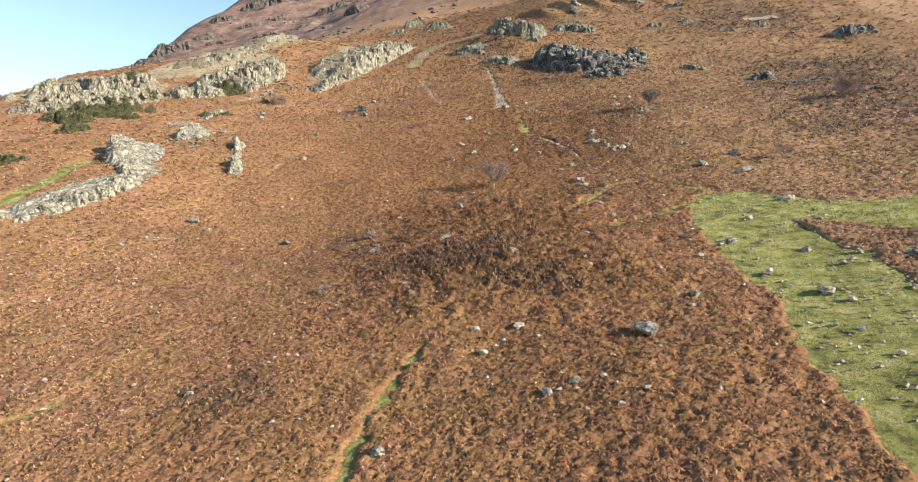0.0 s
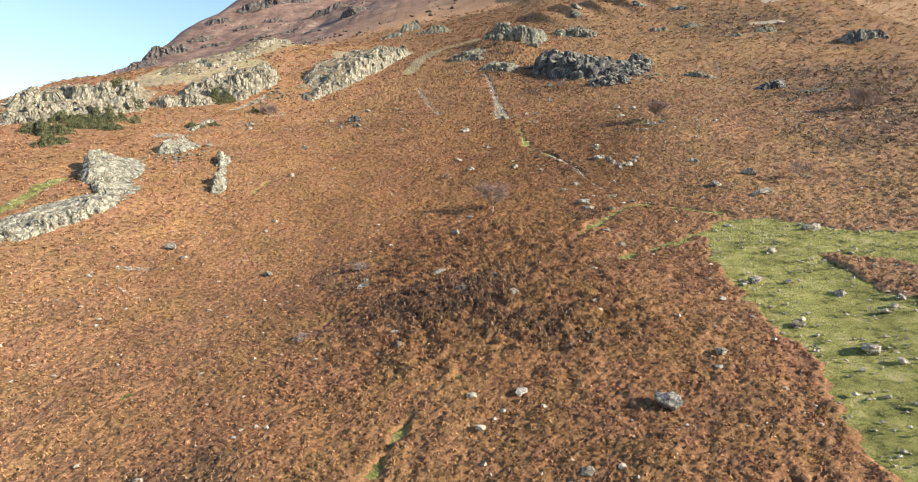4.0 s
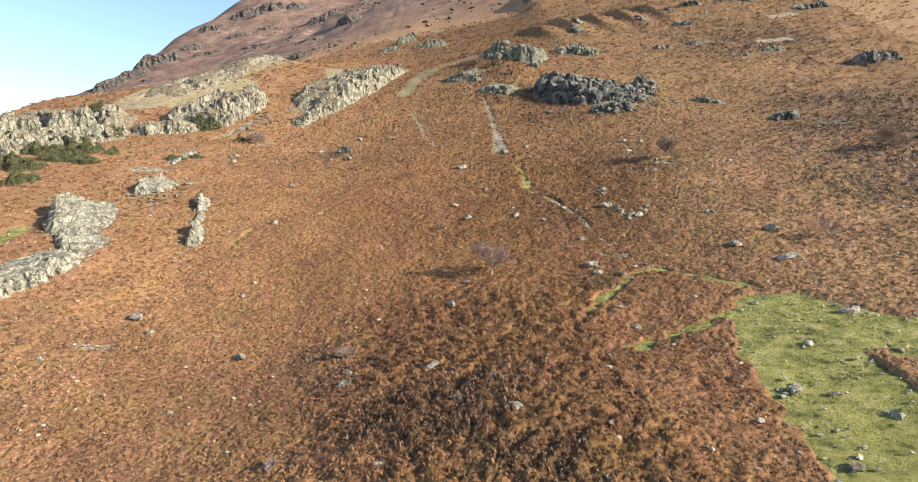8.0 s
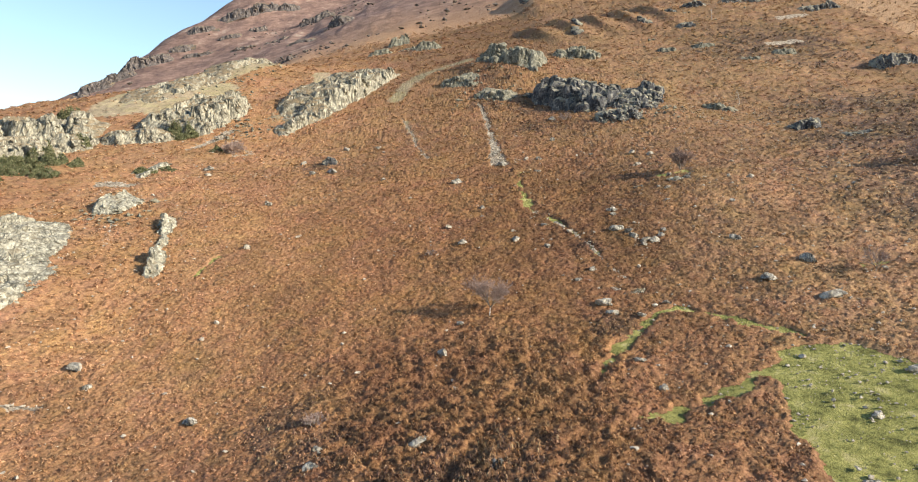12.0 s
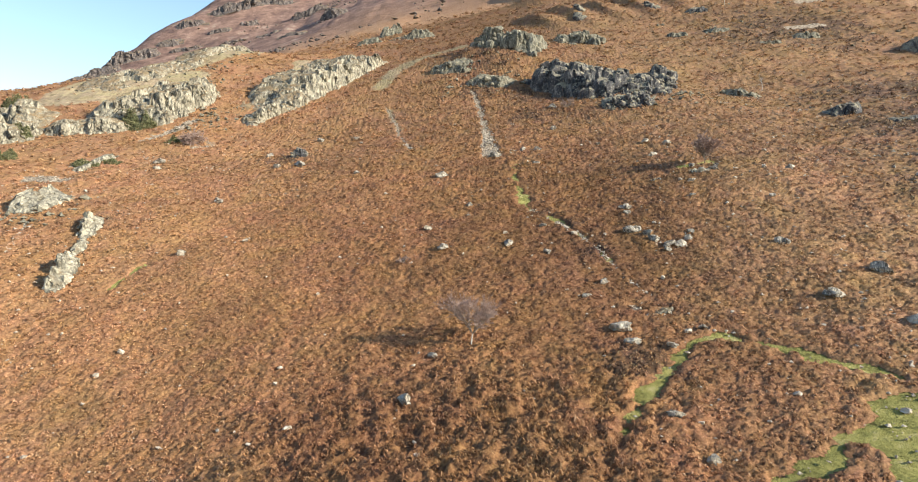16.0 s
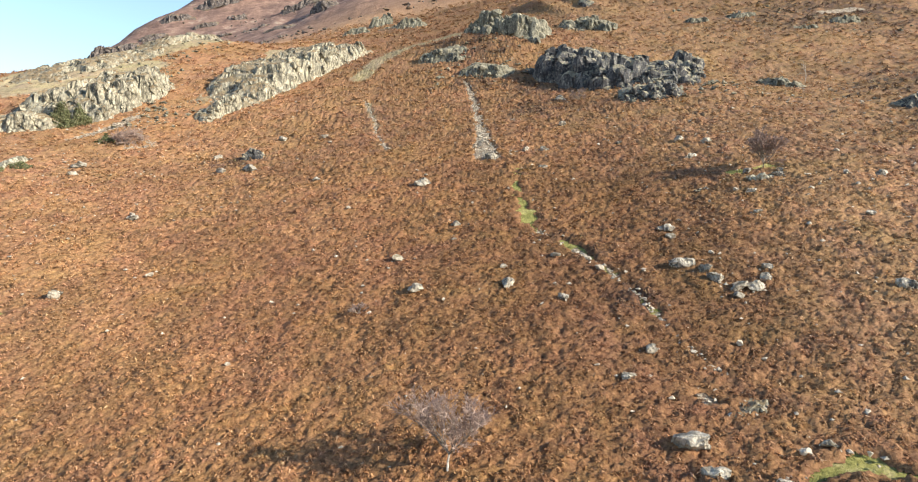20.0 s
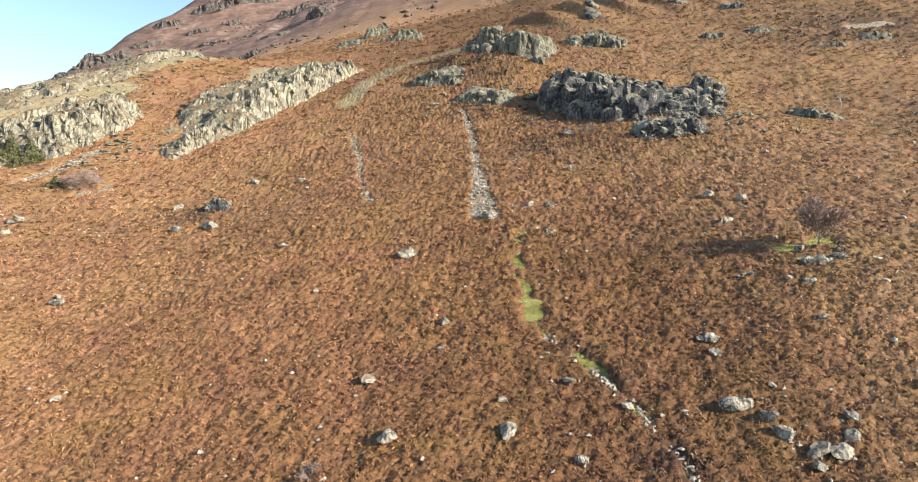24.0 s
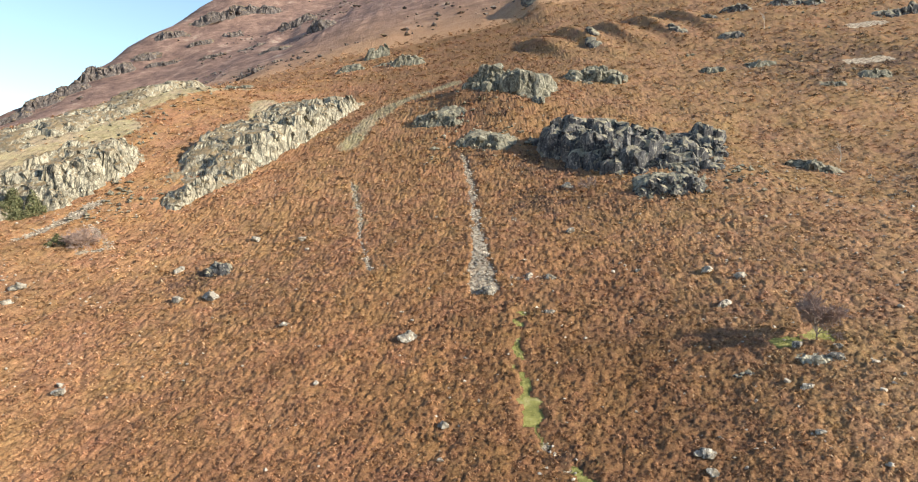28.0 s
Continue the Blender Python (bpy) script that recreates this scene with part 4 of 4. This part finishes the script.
# ---- plants ----
def fronds(xy, size, per, lift, wide, r, spread=0.3):
    """Tufts of pointed leaflets, each a triangle: corners and triangles. lift: how steeply they stand, a number or one for each tuft."""
    stand = height(xy[:, 0], xy[:, 1]) - 0.02
    base = np.repeat(np.stack([xy[:, 0], xy[:, 1], stand], 1), per, 0)
    m = len(base)
    s = np.repeat(size, per) * r.uniform(0.5, 1.3, m)
    base += r.normal(0, 1, (m, 3)) * np.array([spread, spread, 0.1]) * s[:, None]
    a = r.uniform(0, 2 * np.pi, m)
    up = np.repeat(lift * np.ones(len(xy)), per) * r.uniform(-0.3, 1.3, m)
    d = np.stack([np.cos(a), np.sin(a), up], 1)
    side = np.stack([-d[:, 1], d[:, 0], r.uniform(-0.4, 0.4, m)], 1) * (wide * s * r.uniform(0.6, 1.4, m))[:, None]
    co = np.stack([base + side, base - side, base + d * s[:, None]], 1).reshape(-1, 3)
    return co, np.arange(3 * m).reshape(-1, 3)


def rosettes(xy, radius, tall, per, r, canopy=0.0):
    """Low domed clumps of drooping fern fronds: most arch outwards and down from the heart of the clump, a few stand up. Corners and triangles."""
    n = len(xy)
    heart = np.stack([xy[:, 0], xy[:, 1], height(xy[:, 0], xy[:, 1]) + canopy], 1)
    a = (np.arange(per)[None] + r.uniform(-0.5, 0.5, (n, per))) * (2 * np.pi / per) + r.uniform(0, 6.28, (n, 1))
    out, across = np.stack([np.cos(a), np.sin(a), 0 * a], -1), np.stack([-np.sin(a), np.cos(a), 0 * a], -1)
    rad, h = radius[:, None], tall[:, None]
    top = h * r.uniform(0.45, 1.0, (n, per))
    erect = r.rand(n, per) < 0.22
    low = np.where(erect, top + h * r.uniform(0.1, 0.5, (n, per)), h * r.uniform(-0.1, 0.55, (n, per)))
    near, far = rad * r.uniform(0.0, 0.4, (n, per)), rad * np.where(erect, r.uniform(0.3, 0.8, (n, per)), r.uniform(0.8, 1.4, (n, per)))
    w, roll = rad * r.uniform(0.1, 0.22, (n, per)), rad * r.uniform(-0.12, 0.12, (n, per))
    up = np.array([0, 0, 1.0])
    base = heart[:, None] + out * near[..., None] + up * top[..., None]
    side = across * w[..., None] + up * roll[..., None]
    tip = heart[:, None] + out * far[..., None] + up * low[..., None]
    co = np.stack([base + side, base - side, tip], 2).reshape(-1, 3)
    return co, np.arange(len(co)).reshape(-1, 3)


def scatter(n, lo, hi, r):
    """Places over the slope, thinner where the hillside lies further away."""
    y = lo + (hi - lo) * r.rand(n)
    x = 3 + (y + 8) * 0.74 * r.uniform(-1, 1, n)
    return x, y


def rank_growth(x, y):
    """Where the bracken stands tallest."""
    return smooth(-16, -4, x) * smooth(22, 14, x) * smooth(52, 64, y) * smooth(108, 92, y)


def tinted(x, y, tone, r):
    """Colour of the dead fern from place to place: paler to both sides, duller high up, in patches of rust and tan."""
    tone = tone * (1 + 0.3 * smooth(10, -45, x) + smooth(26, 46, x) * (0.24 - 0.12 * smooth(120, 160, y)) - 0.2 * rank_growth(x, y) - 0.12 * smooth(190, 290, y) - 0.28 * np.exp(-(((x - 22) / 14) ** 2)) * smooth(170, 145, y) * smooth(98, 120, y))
    tone = tone * (0.77 + 0.38 * fractal(x / 6, y / 6, 55, 4))
    hue = (fractal(x / 1.9, y / 1.9, 57, 3) + 0.8 * fractal(x / 9, y / 9, 58, 3) - 0.9) * 0.7 + r.normal(0, 0.08, len(x))
    hue = np.clip(hue, -0.4, 0.4)
    rust = np.exp(-(((x - 2) / 32) ** 2)) * smooth(210, 130, y)
    return np.stack([tone, tone * (1 + 0.18 * hue) * (1 - 0.06 * rust), tone * (1 - 0.2 * hue) * (1 - 0.12 * rust), tone * 0 + 1], 1)


def colour(me, rgb, grey):
    me.attributes.new("tone", "FLOAT_COLOR", "POINT").data.foreach_set("color", rgb.astype(np.float32).ravel())
    me.attributes.new("dull", "FLOAT", "POINT").data.foreach_set("value", grey.astype(np.float32))


# The closed mat of collapsed fern: a fine uneven sheet, open where turf, scree or rock shows.
rnd = np.random.RandomState(5)
mx, my = spaced(-38, 44, MAT, -150, 160, 1 + MAT / 30), spaced(32, 130, MAT, 26, 390, 1 + MAT / 46)
stepx, stepy = np.gradient(mx), np.gradient(my)
x, y = (a.ravel() for a in np.meshgrid(mx, my, indexing="ij"))
sx, sy = (a.ravel() for a in np.meshgrid(stepx, stepy, indexing="ij"))
x, y = x + sx * rnd.uniform(-0.42, 0.42, len(x)), y + sy * rnd.uniform(-0.42, 0.42, len(x))
turf, scree, straw, heath, fell, dull, litter_shade = zones(x, y)
shut = np.minimum(np.minimum(smooth(0.62, 0.34, turf), smooth(0.6, 0.3, scree)), np.minimum(1, smooth(415, 375, y + 10 * wave(x / 5, y / 5, 3))))
shut = shut * ~on_rock(x, y)
rough = np.sqrt(sx * sy)
mound = smooth(0.34, 0.68, fractal(x / 1.1, y / 1.1, 91, 3))
depth = 0.16 + mound * (0.08 + 0.08 * smooth(-25, 15, x) + 0.28 * rank_growth(x, y)) + 0.2 * heath * wave(x / 0.7, y / 0.7, 8) + rnd.normal(0, 1, len(x)) * np.clip(rough * (0.4 - 0.25 * smooth(0.22, 0.55, rough)), 0.06, 0.3)
quads = grid_faces(len(mx), len(my))
mid = quads[:, 0]
quads = quads[(shut[quads].max(1) > 0.2) & (np.abs(x[mid] - 3) < 0.78 * (y[mid] + 14))]
used, inverse = np.unique(quads, return_inverse=True)
x, y, shut, depth, dull, heath, straw = (a[used] for a in (x, y, shut, depth, dull, heath, straw))
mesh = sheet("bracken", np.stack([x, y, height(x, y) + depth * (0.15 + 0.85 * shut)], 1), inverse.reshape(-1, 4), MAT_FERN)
dark = rnd.rand(len(x)) < heath * 0.85
tone = np.where(rnd.rand(len(x)) < 0.1, rnd.uniform(0.5, 0.75, len(x)), rnd.uniform(0.82, 1.16, len(x)))
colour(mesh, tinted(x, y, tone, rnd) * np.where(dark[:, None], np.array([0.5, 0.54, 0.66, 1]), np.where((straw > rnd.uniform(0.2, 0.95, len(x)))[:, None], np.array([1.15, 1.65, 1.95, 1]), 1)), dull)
tagged(new("bracken", mesh), "rust-brown dead bracken matted over the whole slope", "bracken", kind="stuff")

# Single fronds that stand out of the mat.
x, y = scatter(1900000, 30, 400, rnd)
reach = np.maximum(45, np.maximum(np.abs(x - 3) / 0.66, y - 83))
keep = rnd.rand(len(x)) < 6.0 * (45 / reach) ** 2.3 * (y + 8) / 3470
x, y, reach = x[keep], y[keep], reach[keep]
# Thinner cover on the slope behind and beside.
ox, oy = rnd.uniform(-85, 75, 14000), rnd.uniform(-25, 85, 14000)
aside = (np.abs(ox - 3) > (oy + 8) * 0.74) | (oy < 30)
x, y, reach = np.r_[x, ox[aside]], np.r_[y, oy[aside]], np.r_[reach, np.full(aside.sum(), 120.0)]
turf, scree, straw, heath, fell, dull, litter_shade = zones(x, y)
keep = (turf + 0.2 * rnd.rand(len(x)) < 0.45) & (rnd.rand(len(x)) > scree * 1.3) & (rnd.rand(len(x)) > straw * 0.95) & ~on_rock(x, y)
x, y, reach, heath, dull = x[keep], y[keep], reach[keep], heath[keep], dull[keep]
mound = smooth(0.34, 0.68, fractal(x / 1.1, y / 1.1, 91, 3))
spread = 0.26 * (reach / 45) ** 0.75 * rnd.uniform(0.7, 1.3, len(x))
dark = rnd.rand(len(x)) < heath * 0.8
live = ~dark


def plant(name, label, where, per, stand, mat):
    """Clumps at the chosen places, each with its own tone and hue."""
    px, py = x[where], y[where]
    n, tall = len(px), rank_growth(x[where], y[where])
    lift = 0.1 + mound[where] * (0.08 + 0.08 * smooth(-25, 15, px) + 0.28 * tall)
    co, tri = rosettes(np.stack([px, py], 1), spread[where], spread[where] * stand * (1 + 0.8 * tall), per, rnd, lift)
    me = sheet(name, co, tri, mat, True)
    rgb = tinted(px, py, np.where(rnd.rand(n) < 0.2, rnd.uniform(0.4, 0.6, n), rnd.uniform(0.8, 1.2, n)), rnd)
    colour(me, np.repeat(rgb, per * 3, 0), np.repeat(dull[where], per * 3))
    return tagged(new(name, me), label, "bracken" if mat is BRACKEN else "heather", kind="stuff")


plant("bracken_fronds", "curled rust-brown fern fronds standing out of the bracken", live, 8, 0.75, BRACKEN)
plant("heather", "dark heather and bramble clumps in the bracken", dark, 12, 1.1, HEATHER)
gx_, gy_ = rnd.uniform(-60, 66, 90000), rnd.uniform(30, 160, 90000)
turf = zones(gx_, gy_)[0]
keep = (turf > 0.35) & (rnd.rand(len(gx_)) < 0.9)
co, tri = fronds(np.stack([gx_, gy_], 1)[keep], rnd.uniform(0.07, 0.18, keep.sum()), 8, 0.5, 0.2, rnd, 0.8)
tagged(new("grass", sheet("grass", co, tri, GRASS, True)), "short green grass on the cropped turf", "grass", kind="stuff")


def tube(verts, faces, p, q, ra, rb, sides):
    d = (q - p).normalized()
    a = d.orthogonal().normalized()
    b = d.cross(a)
    k = len(verts)
    for c, r in ((p, ra), (q, rb)):
        for i in range(sides):
            t = 2 * math.pi * i / sides
            verts.append(c + (a * math.cos(t) + b * math.sin(t)) * r)
    for i in range(sides):
        j = (i + 1) % sides
        faces.append((k + i, k + j, k + sides + j, k + sides + i))


def grow(seed, tall, wide, stem, limbs, lean=(0, 0, 0), thick=0.1, twigs=2, level=4, fine=0.024):
    """A bare wind-shaped tree: a short trunk, limbs that fan out of it, and twigs out of those. wide: spread of the fan; stem: the trunk's share of the height."""
    r = random.Random(seed)
    groups = {"trunk": ([], []), "limb": ([], []), "crown": ([], [])}
    p, d = Vector((0, 0, -0.3)), Vector((0.1, 0, 1))
    for k in range(3):
        q = p + (d + Vector((r.uniform(-0.2, 0.2), r.uniform(-0.2, 0.2), 0))) * (stem * tall + 0.3) / 3
        tube(*groups["trunk"], p, q, thick * (1 - 0.12 * k), thick * (0.88 - 0.12 * k), 7)
        p = q

    def limb(p, d, length, rad, depth):
        name, sides = ("limb", 5) if depth < 3 else ("crown", 3)
        d0 = d
        for s in range(3):
            d = (d + Vector((r.gauss(0, 0.16), r.gauss(0, 0.16), r.gauss(0.03, 0.12))) + Vector(lean) * 0.08).normalized()
            q = p + d * length / 3
            tube(*groups[name], p, q, rad, rad * 0.8, sides)
            p, rad = q, rad * 0.8
            if depth < level:
                for _ in range(twigs if s else 1):
                    out = Vector((r.gauss(0, 1), r.gauss(0, 1), r.gauss(0.15, 0.8))).normalized()
                    limb(p, (d0 + out * 0.75).normalized(), length * r.uniform(0.4, 0.62), max(rad * 0.6, fine), depth + 1)

    for k in range(limbs):
        a, e = 6.283 * (k + r.random()) / limbs, r.uniform(0.15, 1.0)
        d = Vector((math.cos(a) * wide * e, math.sin(a) * wide * e, 1 - 0.35 * e)).normalized()
        limb(p, d, tall * (1 - stem) * r.uniform(0.5, 0.75), thick * 0.5, 1)
    return groups


def bare_tree(x, y, tall, wide, seed, label, mats=None, stem=0.2, limbs=7, category="tree", name="bare_tree", thick=0.1, lean=(-0.5, 0.2, 0), twigs=2, level=4, fine=0.024):
    mats = mats or (BARK, BARK, TWIG)
    root = tagged(new(name), label, category)
    root.location = (x, y, spot(x, y))
    groups = grow(seed, tall, wide, stem, limbs, lean, thick, twigs, level, fine)
    top = max(v.z for v in groups["crown"][0])
    for (key, (v, f)), mat in zip(groups.items(), mats):
        me = bpy.data.meshes.new(key)
        me.from_pydata([c * (tall / top) for c in v], [], f)
        me.materials.append(mat)
        part(key, me, root)
    return root


PALE = (DEADWOOD, DEADWOOD, DEADWOOD)
bare_tree(6.0, 105, 5.2, 0.75, 3, "bare grey hawthorn tree with a thin spreading crown", (DEADWOOD, BARK, TWIG), 0.25, 9, twigs=3, fine=0.02)
bare_tree(42.7, 146.3, 5.4, 0.75, 8, "bare upright hawthorn tree on a green mossy knoll", None, 0.2, 9, twigs=3, fine=0.042, thick=0.14)
bare_tree(53, 106.5, 3.4, 0.9, 12, "small bare hawthorn beside a rock on the slope", None, 0.2, 6)
bare_tree(82, 139, 5.0, 1.4, 15, "wide bare hawthorn casting a long shadow", None, 0.2, 8, twigs=3, fine=0.045, thick=0.14)
bare_tree(78, 204, 4.6, 0.3, 21, "thin pale dead tree beside a rock slab", PALE, 0.45, 3, thick=0.09, twigs=1, level=3)
bare_tree(106, 297, 6.0, 0.3, 22, "thin pale dead tree high on the slope", PALE, 0.45, 3, thick=0.12, twigs=1, level=3)
bare_tree(-50.5, 187.5, 3.8, 1.6, 25, "bare purplish shrub beside a green bush", (DEADWOOD, TWIG, TWIG), 0.08, 13, "shrub", "bare_shrub", 0.09, twigs=3)
bare_tree(-11, 86.5, 1.8, 1.6, 27, "low bare grey shrub among bracken", None, 0.06, 8, "shrub", "bare_shrub", 0.04)
bare_tree(-14, 67.5, 1.2, 1.6, 28, "low dead grey shrub beside green grass", None, 0.06, 8, "shrub", "bare_shrub", 0.03)
bare_tree(30.5, 196, 2.4, 1.6, 29, "bare brown shrub under the dark crag", None, 0.06, 9, "shrub", "bare_shrub", 0.05)
bare_tree(-1.5, 124, 1.2, 1.6, 30, "low bare grey shrub among bracken", None, 0.06, 8, "shrub", "bare_shrub", 0.03)


def gorse(x, y, wide, deep, tall, seed, label="dense dark green gorse bush on the crag"):
    """A bush: woody stems and a crown of many small spiny sprays over an uneven mound."""
    r = np.random.RandomState(seed)
    root = tagged(new("gorse_bush"), label, "bush", "gorse bushes")
    z0 = spot(x, y)
    root.location = (x, y, z0)
    n = int(420 * wide * deep / 6) + 300
    u, a = np.sqrt(r.rand(n)), r.uniform(0, 6.28, n)
    lx, ly = u * np.cos(a) * wide / 2, u * np.sin(a) * deep / 2
    crown = np.clip(fractal((lx + x) / 1.3, (ly + y) / 1.3, seed, 3) * 2.3 - 0.55, 0, 1.2) * np.sqrt(np.clip(1 - u**2.5, 0, 1)) * tall
    lz = crown * r.uniform(0.35, 1.0, n) + broad(x + lx, y + ly) - z0
    c = np.repeat(np.stack([lx, ly, lz], 1), 4, 0)
    m = len(c)
    d = r.normal(size=(m, 3)) + (0, 0, 0.5)
    d /= np.linalg.norm(d, axis=1)[:, None]
    s = np.cross(d, r.normal(size=(m, 3)))
    s /= np.linalg.norm(s, axis=1)[:, None] + 1e-6
    ln = r.uniform(0.18, 0.42, m)[:, None]
    co = np.stack([c - s * 0.09, c + s * 0.09, c + d * ln], 1).reshape(-1, 3)
    part("crown", sheet("crown", co, np.arange(3 * m).reshape(-1, 3), GORSE, True), root)
    v, f = [], []
    for _ in range(7):
        b = r.uniform(-0.3, 0.3, 2) * (wide, deep)
        tube(v, f, Vector((b[0] * 0.5, b[1] * 0.5, float(broad(x + b[0] * 0.5, y + b[1] * 0.5)) - z0 - 0.1)), Vector((b[0], b[1], float(broad(x + b[0], y + b[1])) - z0 + tall * 0.6)), 0.06, 0.03, 5)
    me = bpy.data.meshes.new("stems")
    me.from_pydata(v, [], f)
    me.materials.append(BARK)
    part("stems", me, root)
    return root


gorse(-55, 188, 3.6, 2.6, 1.7, 1, "dark green bush beside a bare shrub")
for k, (x, y, w, d, h) in enumerate([(-68, 200, 9, 6, 4), (-72, 203, 6, 5, 3.5), (-66, 205, 4, 4, 2.5), (-90, 170, 10, 7, 1.8), (-98, 176, 10, 7, 2), (-83, 167, 6, 5, 1.4), (-104, 184, 9, 6, 2), (-87, 177, 6, 5, 1.8), (-93, 162, 9, 6, 2.0), (-88, 152, 8, 6, 1.6), (-99, 165, 8, 6, 2.0), (-95, 185, 7, 5, 2.2), (-81, 175, 4, 3, 1.2), (-88, 190, 5, 4, 2.2),
                                     (-112, 190, 9, 6, 2.5), (-92, 180, 7, 5, 2.5), (-64, 171, 5, 2.5, 1.2), (-60, 173, 4, 2.2, 1.2), (-86, 127, 6, 4, 1.5), (-104, 214, 8, 5, 2.5), (-78, 205, 3, 2.5, 1.5)]):
    gorse(x, y, w, d, h * 1.5 if x < -80 else h, 10 + k)
